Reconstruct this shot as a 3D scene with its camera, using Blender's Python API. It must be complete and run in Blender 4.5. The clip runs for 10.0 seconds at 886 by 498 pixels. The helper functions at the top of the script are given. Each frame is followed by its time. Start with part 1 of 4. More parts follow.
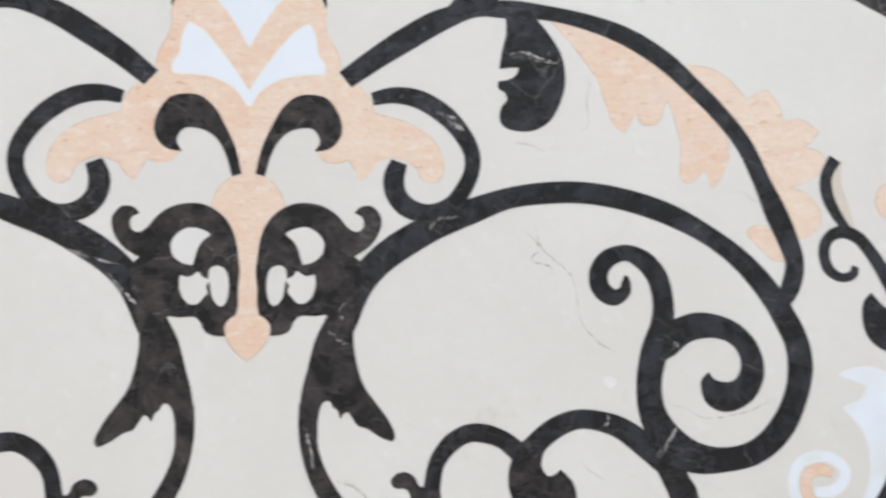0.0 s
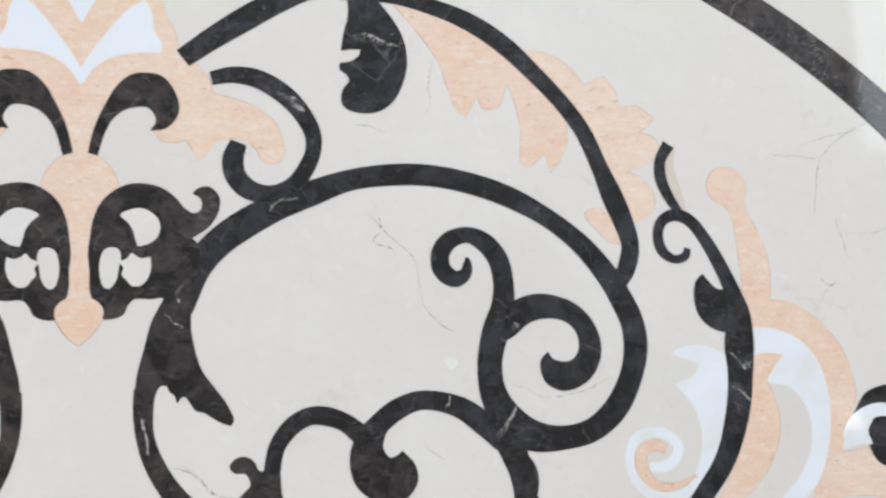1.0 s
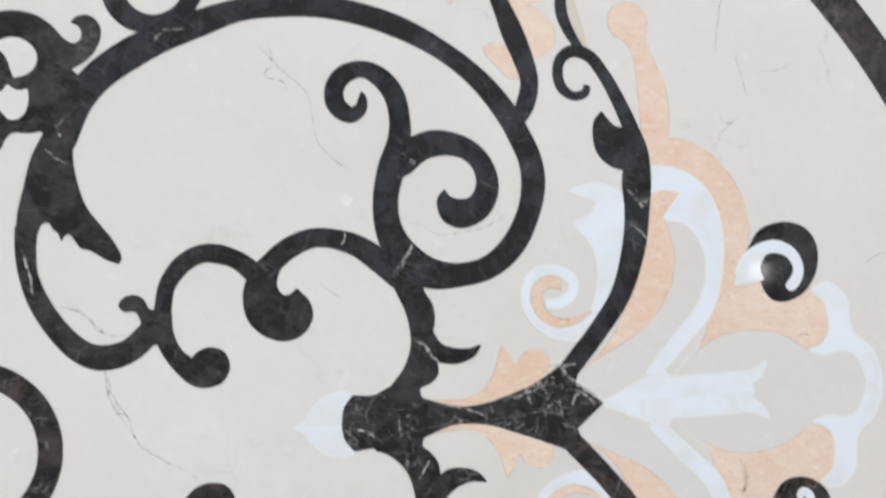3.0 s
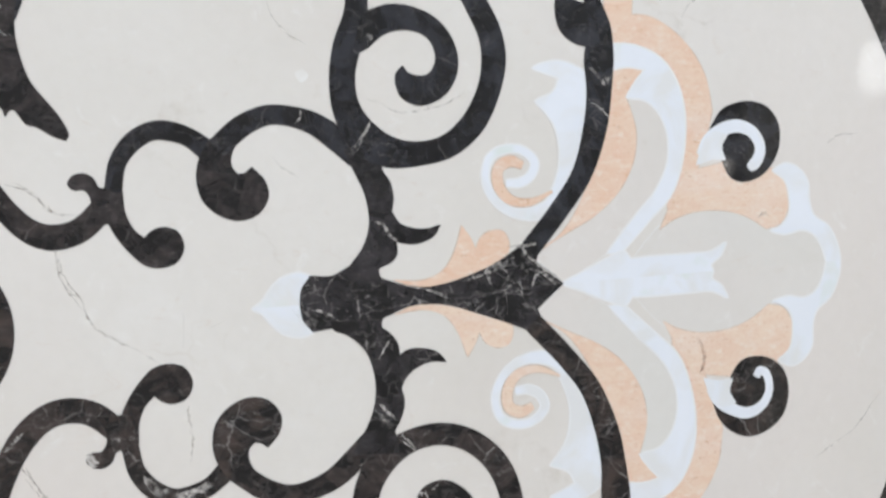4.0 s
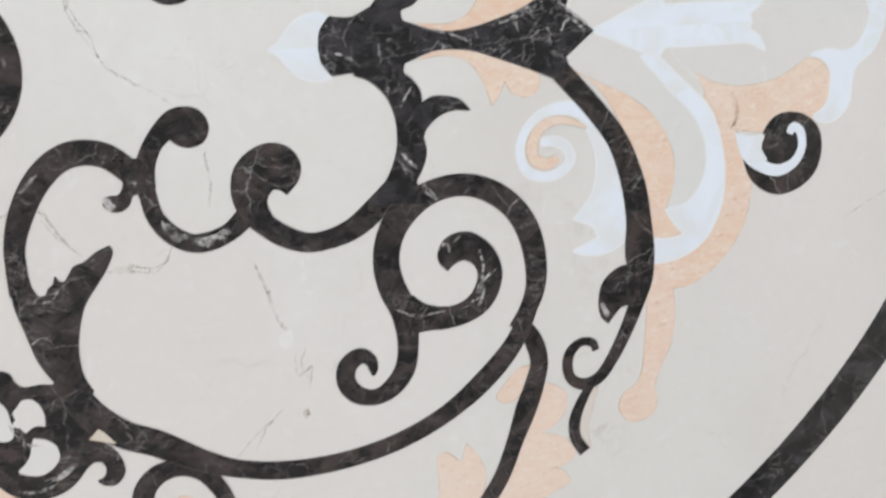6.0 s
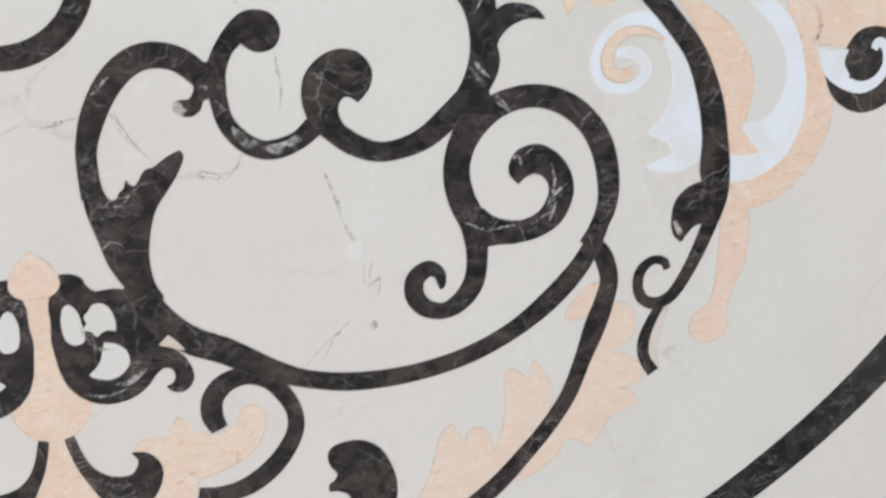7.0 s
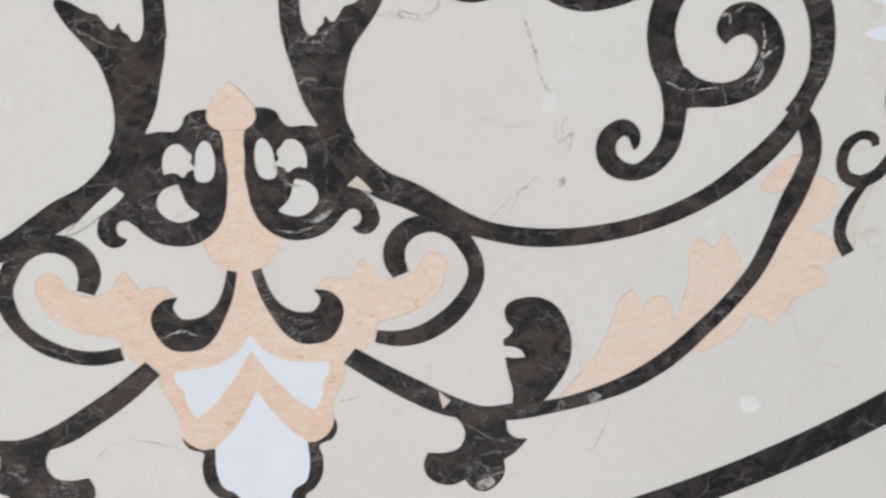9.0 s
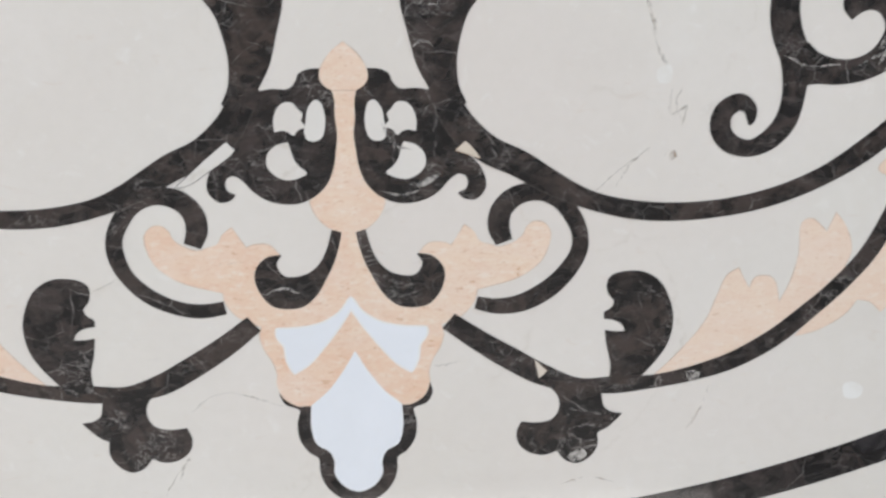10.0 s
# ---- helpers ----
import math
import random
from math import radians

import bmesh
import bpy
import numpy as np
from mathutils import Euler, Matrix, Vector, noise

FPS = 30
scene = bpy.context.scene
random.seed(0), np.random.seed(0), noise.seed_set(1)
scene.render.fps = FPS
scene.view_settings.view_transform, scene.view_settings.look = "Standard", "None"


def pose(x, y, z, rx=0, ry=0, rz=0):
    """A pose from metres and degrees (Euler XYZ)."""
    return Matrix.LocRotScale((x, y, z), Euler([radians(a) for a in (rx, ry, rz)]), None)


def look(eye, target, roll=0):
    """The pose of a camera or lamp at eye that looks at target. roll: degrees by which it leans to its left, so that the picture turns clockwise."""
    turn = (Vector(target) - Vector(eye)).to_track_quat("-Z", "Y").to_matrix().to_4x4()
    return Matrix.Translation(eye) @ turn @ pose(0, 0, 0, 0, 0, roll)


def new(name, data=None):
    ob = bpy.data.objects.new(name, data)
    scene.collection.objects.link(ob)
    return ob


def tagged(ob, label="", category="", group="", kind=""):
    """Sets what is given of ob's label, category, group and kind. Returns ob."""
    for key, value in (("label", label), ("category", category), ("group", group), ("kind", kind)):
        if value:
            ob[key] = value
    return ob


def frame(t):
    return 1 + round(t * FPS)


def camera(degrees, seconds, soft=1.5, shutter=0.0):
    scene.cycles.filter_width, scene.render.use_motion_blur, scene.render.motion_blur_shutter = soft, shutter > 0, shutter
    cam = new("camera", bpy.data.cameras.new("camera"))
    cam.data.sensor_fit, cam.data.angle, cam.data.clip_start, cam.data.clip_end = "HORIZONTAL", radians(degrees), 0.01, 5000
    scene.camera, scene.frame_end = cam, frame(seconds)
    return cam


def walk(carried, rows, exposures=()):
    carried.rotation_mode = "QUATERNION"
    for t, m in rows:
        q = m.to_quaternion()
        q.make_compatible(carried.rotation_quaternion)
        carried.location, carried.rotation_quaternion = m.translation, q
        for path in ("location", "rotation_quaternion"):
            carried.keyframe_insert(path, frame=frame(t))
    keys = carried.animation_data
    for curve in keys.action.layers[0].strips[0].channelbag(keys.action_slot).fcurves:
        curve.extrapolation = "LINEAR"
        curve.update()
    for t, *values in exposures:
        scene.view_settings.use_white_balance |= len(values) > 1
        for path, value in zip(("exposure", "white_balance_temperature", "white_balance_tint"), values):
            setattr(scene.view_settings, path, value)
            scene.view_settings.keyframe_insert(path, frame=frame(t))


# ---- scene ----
from mathutils.geometry import tessellate_polygon

cam = camera(42.31, 10.0, soft=2.5, shutter=0.5)
# seconds, place in metres, turn in degrees
ROWS = [
    (0, 0.0920, 0.2275, 1.3661, 8.475, -5.772, -1.019),
    (0.5, 0.1101, 0.2113, 1.3661, 8.791, -9.643, -1.698),
    (1, 0.1126, 0.1986, 1.3602, 8.970, -12.753, -2.236),
    (1.5, 0.1176, 0.1911, 1.3588, 9.022, -13.905, -2.428),
    (2, 0.1321, 0.1885, 1.3607, 7.552, -14.546, -2.518),
    (2.5, 0.1371, 0.1799, 1.3512, 5.190, -15.484, -2.588),
    (2.7, 0.1422, 0.1761, 1.3476, 3.956, -15.955, -2.608),
    (3.8, 0.1549, 0.1483, 1.3245, -1.882, -18.293, -2.944),
    (4, 0.1558, 0.1429, 1.3201, -2.730, -18.628, -2.903),
    (4.5, 0.1573, 0.1304, 1.3104, -4.457, -18.979, -2.936),
    (5, 0.1652, 0.1166, 1.3042, -7.462, -18.492, -2.857),
    (5.5, 0.1589, 0.0980, 1.2896, -10.395, -18.436, -2.693),
    (5.7, 0.1596, 0.0920, 1.2869, -11.657, -18.254, -2.645),
    (6.8, 0.1356, 0.0515, 1.2654, -15.419, -15.838, -2.257),
    (7, 0.1351, 0.0428, 1.2649, -16.031, -15.119, -2.191),
    (7.5, 0.1307, 0.0377, 1.2551, -18.498, -13.260, -1.824),
    (8, 0.1156, 0.0172, 1.2474, -20.611, -10.909, -1.420),
    (8.5, 0.0967, 0.0106, 1.2401, -21.655, -9.031, -0.956),
    (9, 0.0931, 0.0036, 1.2418, -22.154, -6.726, -0.756),
    (9.5, 0.0705, 0.0054, 1.2335, -23.122, -4.324, -0.164),
    (10, 0.0572, 0.0025, 1.2296, -23.986, -2.385, 0.174),
]
# end of rows
walk(cam, [(t, pose(x, y, z, rx, ry, rz)) for t, x, y, z, rx, ry, rz in ROWS], exposures=[(0, 0.07), (2.5, 0.06), (5.0, 0.06), (7.0, 0.04), (10.0, -0.01)])

# ---- light ----
world = bpy.data.worlds.new("world")
scene.world = world
world.use_nodes = True
wn = world.node_tree.nodes
sky = wn.new("ShaderNodeTexSky")
sky.sky_type, sky.sun_disc = "NISHITA", False
sky.sun_elevation, sky.sun_rotation = radians(40), radians(60)
world.node_tree.links.new(sky.outputs[0], wn["Background"].inputs[0])
wn["Background"].inputs[1].default_value = 0.12

ROOM_X, ROOM_Y, ROOM_H, EAST = 4.6, 3.9, 4.2, 3.8


def area_lamp(name, at, target, width, height, watts, colour):
    data = bpy.data.lights.new(name, "AREA")
    data.shape, data.size, data.size_y, data.energy, data.color = "RECTANGLE", width, height, watts, colour
    ob = new(name, data)
    ob.matrix_world = look(at, target)
    return ob


# daylight in the window openings; south and west are added for even light
for name, x, y, tx, ty, watts, colour in (
    ("window_light_north", 0.6, ROOM_Y - 0.02, 0.6, 0, 110, (0.80, 0.90, 1.0)),
    ("window_light_east", EAST - 0.02, 2.55, 0, 2.55, 72, (0.84, 0.92, 1.0)),
    ("added_fill_south", -0.4, -ROOM_Y + 0.02, -0.4, 0, 84, (1.0, 0.955, 0.92)),
    ("added_fill_west", -ROOM_X + 0.02, 0.0, 0, 0, 116, (1.0, 0.96, 0.925)),
):
    area_lamp(name, (x, y, 2.75), (tx, ty, 2.75), 2.0 if x > 3 else 4.4, 2.7, watts, colour)


# ---- materials ----
class Nodes:
    """A small helper to wire a node material."""

    def __init__(self, name):
        self.mat = bpy.data.materials.new(name)
        self.mat.use_nodes = True
        self.tree = self.mat.node_tree
        self.bsdf = self.tree.nodes["Principled BSDF"]

    def add(self, kind, **inputs):
        n = self.tree.nodes.new(kind)
        for key, value in inputs.items():
            self.put(n.inputs[key.replace("_", " ")], value)
        return n

    def put(self, socket, value):
        if isinstance(value, bpy.types.NodeSocket):
            self.tree.links.new(value, socket)
        else:
            socket.default_value = value

    def math(self, op, a, b=0.0, clamp=False):
        n = self.tree.nodes.new("ShaderNodeMath")
        n.operation, n.use_clamp = op, clamp
        self.put(n.inputs[0], a)
        self.put(n.inputs[1], b)
        return n.outputs[0]

    def mix(self, fac, a, b):
        n = self.tree.nodes.new("ShaderNodeMix")
        n.data_type = "RGBA"
        self.put(n.inputs[0], fac)
        self.put(n.inputs[6], a)
        self.put(n.inputs[7], b)
        return n.outputs[2]

    def ramp(self, fac, low, high):
        n = self.tree.nodes.new("ShaderNodeMapRange")
        self.put(n.inputs[0], fac)
        n.inputs[1].default_value, n.inputs[2].default_value = low, high
        return n.outputs[0]

    def place(self, jump=True, stretch=(1, 1, 1)):
        """World place, shifted by each piece's own random number, so that no two stones match."""
        geo = self.tree.nodes.new("ShaderNodeNewGeometry")
        m = self.tree.nodes.new("ShaderNodeMapping")
        self.put(m.inputs[0], geo.outputs["Position"])
        m.inputs[3].default_value = stretch
        if jump:
            info = self.tree.nodes.new("ShaderNodeObjectInfo")
            c = self.tree.nodes.new("ShaderNodeCombineXYZ")
            for i, k in enumerate((37.0, 91.0, 53.0)):
                self.put(c.inputs[i], self.math("MULTIPLY", info.outputs["Random"], k))
            self.put(m.inputs[1], c.outputs[0])
        return m.outputs[0]

    def noise(self, at, scale, detail=4.0, rough=0.55, warp=0.0):
        n = self.add("ShaderNodeTexNoise", Vector=at, Scale=scale, Detail=detail, Roughness=rough, Distortion=warp)
        return n.outputs[0]

    def warped(self, at, scale, amount):
        n = self.add("ShaderNodeTexNoise", Vector=at, Scale=scale, Detail=5.0, Roughness=0.6)
        v = self.tree.nodes.new("ShaderNodeVectorMath")
        v.operation = "MULTIPLY_ADD"
        self.put(v.inputs[0], n.outputs[1])
        v.inputs[1].default_value = (amount, amount, amount)
        self.put(v.inputs[2], at)
        return v.outputs[0]

    def cracks(self, at, scale, width):
        """Thin lines along the borders of cells: 1 on the line."""
        n = self.tree.nodes.new("ShaderNodeTexVoronoi")
        n.feature = "DISTANCE_TO_EDGE"
        self.put(n.inputs["Vector"], at)
        n.inputs["Scale"].default_value = scale
        return self.math("SUBTRACT", 1.0, self.ramp(n.outputs[0], 0.0, width), True)

    def relief(self, height, strength, distance):
        n = self.add("ShaderNodeBump", Height=height, Strength=strength, Distance=distance)
        self.put(self.bsdf.inputs["Normal"], n.outputs[0])

    def finish(self, colour, rough, gloss=0.4):
        self.put(self.bsdf.inputs["Base Color"], colour)
        self.put(self.bsdf.inputs["Roughness"], rough)
        self.bsdf.inputs["Specular IOR Level"].default_value = gloss
        return self.mat


def cream_marble(name, jump, tint=(0.670, 0.646, 0.613, 1)):
    n = Nodes(name)
    at = n.place(jump)
    cloud = n.noise(at, 2.2, 5, 0.55, 0.4)
    fine = n.noise(at, 60, 5, 0.6)
    col = n.mix(n.ramp(cloud, 0.35, 0.7), tint, (tint[0] * 0.93, tint[1] * 0.92, tint[2] * 0.90, 1))
    col = n.mix(n.math("MULTIPLY", n.ramp(n.noise(at, 7, 6, 0.65, 1.0), 0.55, 0.8), 0.35), col, (0.71, 0.70, 0.68, 1))
    col = n.mix(n.math("MULTIPLY", n.ramp(n.noise(at, 1.4, 3, 0.5, 0.6), 0.42, 0.64), 0.6), col, (0.655, 0.605, 0.572, 1))
    bent = n.warped(at, 5.0, 0.16)
    line = n.math("MULTIPLY", n.cracks(bent, 3.1, 0.012), n.ramp(n.noise(at, 3.7, 2), 0.52, 0.66))
    line2 = n.math("MULTIPLY", n.cracks(n.warped(at, 9.0, 0.1), 8.0, 0.018), n.ramp(n.noise(at, 5.3, 3), 0.6, 0.7))
    soft = n.math("MULTIPLY", n.cracks(bent, 3.1, 0.09), n.ramp(n.noise(at, 3.7, 2), 0.5, 0.7))
    col = n.mix(n.math("MULTIPLY", soft, 0.06), col, (0.56, 0.50, 0.42, 1))
    col = n.mix(n.math("MULTIPLY", n.math("MULTIPLY", line, 0.4), n.ramp(fine, 0.35, 0.6)), col, (0.40, 0.35, 0.29, 1))
    col = n.mix(n.math("MULTIPLY", line2, 0.16), col, (0.46, 0.38, 0.29, 1))
    spots = n.math("MULTIPLY", n.ramp(n.noise(at, 26, 2), 0.71, 0.77), 0.14)
    col = n.mix(spots, col, (0.50, 0.44, 0.36, 1))
    col = n.mix(n.math("MULTIPLY", n.ramp(n.noise(at, 30, 5, 0.65, 0.8), 0.60, 0.74), 0.5), col, (0.725, 0.715, 0.695, 1))
    slant = n.place(jump, (1.0, 2.4, 1.0))
    col = n.mix(n.math("MULTIPLY", n.ramp(n.noise(slant, 21, 4, 0.6, 1.2), 0.64, 0.74), 0.4), col, (0.60, 0.525, 0.465, 1))
    col = n.mix(n.math("MULTIPLY", n.ramp(fine, 0.4, 0.75), 0.10), col, (0.5, 0.47, 0.42, 1))
    n.relief(n.math("SUBTRACT", n.noise(at, 14, 3), n.math("MULTIPLY", line, 2.0)), 0.12, 0.0006)
    return n.finish(col, n.math("ADD", 0.035, n.math("MULTIPLY", n.noise(at, 9, 3), 0.035)))


def dark_marble():
    """Black to brown breccia; a bluish sheen is put into the less brown tones. Object colour: red for how brown a piece
    is, alpha for how veined.
    """
    n = Nodes("dark_emperador_marble")
    at = n.place()
    info = n.tree.nodes.new("ShaderNodeObjectInfo")
    own = n.tree.nodes.new("ShaderNodeSeparateColor")
    n.put(own.inputs[0], info.outputs["Color"])
    brown, veined = own.outputs[0], info.outputs["Alpha"]
    patch = n.noise(at, 15, 7, 0.66, 1.6)
    fine = n.noise(at, 150, 4, 0.65)
    cells = n.tree.nodes.new("ShaderNodeTexVoronoi")
    n.put(cells.inputs["Vector"], n.warped(at, 26.0, 0.045))
    cells.inputs["Scale"].default_value = 44.0
    shard = n.tree.nodes.new("ShaderNodeSeparateColor")
    n.put(shard.inputs[0], cells.outputs["Color"])
    tone = n.ramp(n.math("ADD", patch, n.math("MULTIPLY", shard.outputs[0], 0.18)), 0.50, 0.72)
    # the navy tones hold reflected sky as well as stone colour
    col = n.mix(tone, (0.0045, 0.004, 0.0045, 1), n.mix(brown, (0.022, 0.024, 0.031, 1), (0.046, 0.0335, 0.029, 1)))
    grey = n.math("MULTIPLY", n.ramp(n.noise(at, 48, 6, 0.72, 1.0), 0.52, 0.70), n.math("ADD", 0.14, n.math("MULTIPLY", brown, 0.30)))
    col = n.mix(grey, col, n.mix(brown, (0.054, 0.058, 0.070, 1), (0.085, 0.072, 0.067, 1)))
    smear = n.math("MULTIPLY", n.ramp(n.noise(n.place(True, (1.0, 2.6, 1.0)), 30, 7, 0.72, 1.4), 0.54, 0.72), n.math("MULTIPLY", brown, 0.42))
    col = n.mix(smear, col, (0.12, 0.104, 0.098, 1))
    v1 = n.math("MULTIPLY", n.cracks(n.warped(at, 14.0, 0.035), 15.0, 0.013), n.ramp(n.noise(at, 17, 3), 0.50, 0.62))
    v2 = n.math("MULTIPLY", n.cracks(n.warped(at, 34.0, 0.018), 42.0, 0.032), n.ramp(n.noise(at, 21, 3), 0.54, 0.66))
    swirl = n.math("ABSOLUTE", n.math("SUBTRACT", n.noise(n.place(True, (1.0, 1.9, 1.0)), 24, 4, 0.6, 0.8), 0.5))
    v3 = n.math("MULTIPLY", n.math("SUBTRACT", 1.0, n.ramp(swirl, 0.0, 0.016), True), n.ramp(n.noise(at, 13, 2), 0.50, 0.62))
    blot = n.math("MULTIPLY", n.ramp(n.noise(at, 46, 7, 0.75, 1.6), 0.62, 0.72), n.ramp(n.noise(at, 10, 2), 0.53, 0.64))
    lines = n.math("ADD", n.math("MULTIPLY", v1, 0.5), n.math("ADD", n.math("MULTIPLY", v2, 0.28), n.math("ADD", n.math("MULTIPLY", v3, 0.4), n.math("MULTIPLY", blot, 0.85))))
    veins = n.math("MULTIPLY", n.math("MULTIPLY", lines, n.ramp(fine, 0.25, 0.55)), veined, True)
    col = n.mix(veins, col, (0.50, 0.47, 0.45, 1))
    col = n.mix(n.math("MULTIPLY", n.ramp(fine, 0.62, 0.74), 0.3), col, (0.12, 0.10, 0.085, 1))
    n.relief(n.math("ADD", patch, fine), 0.08, 0.0003)
    return n.finish(col, n.math("ADD", 0.025, n.math("MULTIPLY", patch, 0.04)), 0.5)


def peach_marble():
    """Object colour: red for how pale a piece is."""
    n = Nodes("peach_marble")
    at = n.place(True, (1.0, 2.0, 1.0))
    info = n.tree.nodes.new("ShaderNodeObjectInfo")
    streak = n.noise(at, 24, 7, 0.7, 0.9)
    grain = n.noise(at, 170, 4, 0.65, 0.5)
    col = n.mix(info.outputs["Random"], (0.73, 0.59, 0.475, 1), (0.72, 0.54, 0.42, 1))
    deep = n.mix(info.outputs["Random"], (0.705, 0.52, 0.41, 1), (0.695, 0.46, 0.335, 1))
    col = n.mix(n.ramp(streak, 0.42, 0.66), col, deep)
    col = n.mix(n.math("MULTIPLY", n.ramp(n.noise(at, 9, 4, 0.6, 0.6), 0.48, 0.68), 0.5), col, (0.73, 0.605, 0.53, 1))
    col = n.mix(n.math("MULTIPLY", n.ramp(n.noise(at, 60, 5, 0.7), 0.52, 0.66), 0.7), col, (0.75, 0.665, 0.585, 1))
    col = n.mix(n.math("MULTIPLY", n.ramp(grain, 0.55, 0.66), 0.6), col, (0.64, 0.43, 0.30, 1))
    flake = n.math("MULTIPLY", n.ramp(n.noise(at, 62, 3, 0.6), 0.64, 0.70), 0.6)
    col = n.mix(flake, col, (0.53, 0.31, 0.19, 1))
    own = n.tree.nodes.new("ShaderNodeSeparateColor")
    n.put(own.inputs[0], info.outputs["Color"])
    col = n.mix(n.math("MULTIPLY", own.outputs[0], 0.35), col, (0.715, 0.61, 0.535, 1))
    n.relief(n.math("ADD", streak, grain), 0.15, 0.0004)
    return n.finish(col, n.math("ADD", 0.03, n.math("MULTIPLY", streak, 0.05)))


def white_marble():
    """Object colour: red for how cloudy a piece is."""
    n = Nodes("white_onyx_marble")
    at = n.place()
    own = n.tree.nodes.new("ShaderNodeSeparateColor")
    n.put(own.inputs[0], n.tree.nodes.new("ShaderNodeObjectInfo").outputs["Color"])
    cloud = n.noise(at, 8, 5, 0.6, 0.8)
    col = n.mix(n.ramp(cloud, 0.35, 0.7), (0.71, 0.738, 0.79, 1), (0.675, 0.703, 0.75, 1))
    col = n.mix(n.math("MULTIPLY", n.ramp(n.noise(at, 11, 4, 0.55, 0.8), 0.44, 0.62), n.math("MULTIPLY", own.outputs[0], 0.85)), col, (0.665, 0.665, 0.655, 1))
    col = n.mix(n.math("MULTIPLY", n.ramp(n.noise(at, 15, 3), 0.60, 0.72), n.math("MULTIPLY", own.outputs[0], 0.6)), col, (0.60, 0.665, 0.60, 1))
    col = n.mix(n.math("MULTIPLY", n.ramp(n.noise(at, 40, 5, 0.7), 0.6, 0.8), 0.3), col, (0.70, 0.705, 0.71, 1))
    n.relief(cloud, 0.08, 0.0004)
    return n.finish(col, n.math("ADD", 0.03, n.math("MULTIPLY", cloud, 0.03)))


def vein_stone(name, colour, cover, grain=150):
    """The thin mineral that fills a vein: broken up, so that the stone round it shows through."""
    n = Nodes(name)
    at = n.place(False)
    fac = n.math("MULTIPLY", n.math("MULTIPLY", n.ramp(n.noise(at, grain, 5, 0.7), 0.36, 0.62), n.ramp(n.noise(at, 32, 3), 0.30, 0.55)), cover)
    n.put(n.bsdf.inputs["Alpha"], fac)
    return n.finish(colour, 0.12)


def filler(name, a, b, rough=0.6):
    n = Nodes(name)
    at = n.place(False)
    return n.finish(n.mix(n.ramp(n.noise(at, 35, 4), 0.4, 0.65), a, b), rough)


def paint(name, colour, rough=0.7):
    n = Nodes(name)
    at = n.place(False)
    v = n.noise(at, 1.5, 5, 0.6)
    n.relief(n.noise(at, 180, 3), 0.15, 0.0008)
    return n.finish(n.mix(n.ramp(v, 0.3, 0.7), colour, tuple(0.94 * q for q in colour[:3]) + (1,)), rough)


CREAM = cream_marble("cream_marble_field", False)
CREAM_PIECE = cream_marble("cream_marble_piece", True, (0.665, 0.65, 0.625, 1))
IVORY = cream_marble("ivory_marble_piece", True, (0.648, 0.64, 0.612, 1))
BEIGE = cream_marble("beige_marble_piece", True, (0.62, 0.55, 0.47, 1))
DARK = dark_marble()
PEACH = peach_marble()
WHITE = white_marble()
JOINT_TAN = filler("tan_joint", (0.40, 0.27, 0.18, 1), (0.69, 0.585, 0.50, 1))
JOINT_DARK = filler("dark_joint", (0.018, 0.015, 0.013, 1), (0.06, 0.05, 0.045, 1))
JOINT_PALE = filler("pale_joint", (0.665, 0.665, 0.66, 1), (0.685, 0.69, 0.70, 1))
STONES = {"dark": (DARK, JOINT_DARK), "peach": (PEACH, JOINT_TAN), "white": (WHITE, JOINT_PALE), "cream": (CREAM_PIECE, JOINT_DARK), "beige": (BEIGE, JOINT_TAN), "ivory": (IVORY, JOINT_PALE)}
VEIN_BROWN = vein_stone("brown_vein", (0.50, 0.45, 0.395, 1), 0.58)
VEIN_PINK = vein_stone("pink_vein", (0.64, 0.53, 0.46, 1), 0.6)
VEIN_PALE = vein_stone("pale_vein", (0.56, 0.53, 0.50, 1), 0.9)
PATCH = vein_stone("pale_patch", (0.60, 0.57, 0.54, 1), 0.85, 45)
VEIN_RED = vein_stone("red_vein", (0.66, 0.42, 0.31, 1), 0.6)
VEIN_TAN = vein_stone("tan_fleck", (0.48, 0.38, 0.30, 1), 0.7)
FLECK = filler("pale_fleck", (0.72, 0.715, 0.70, 1), (0.67, 0.65, 0.62, 1), 0.12)
WALL_PAINT = paint("wall_paint", (0.78, 0.765, 0.73, 1))
CEILING_PAINT = paint("ceiling_paint", (0.5, 0.5, 0.5, 1))
FRAME_PAINT = paint("frame_paint", (0.7, 0.7, 0.7, 1), 0.4)


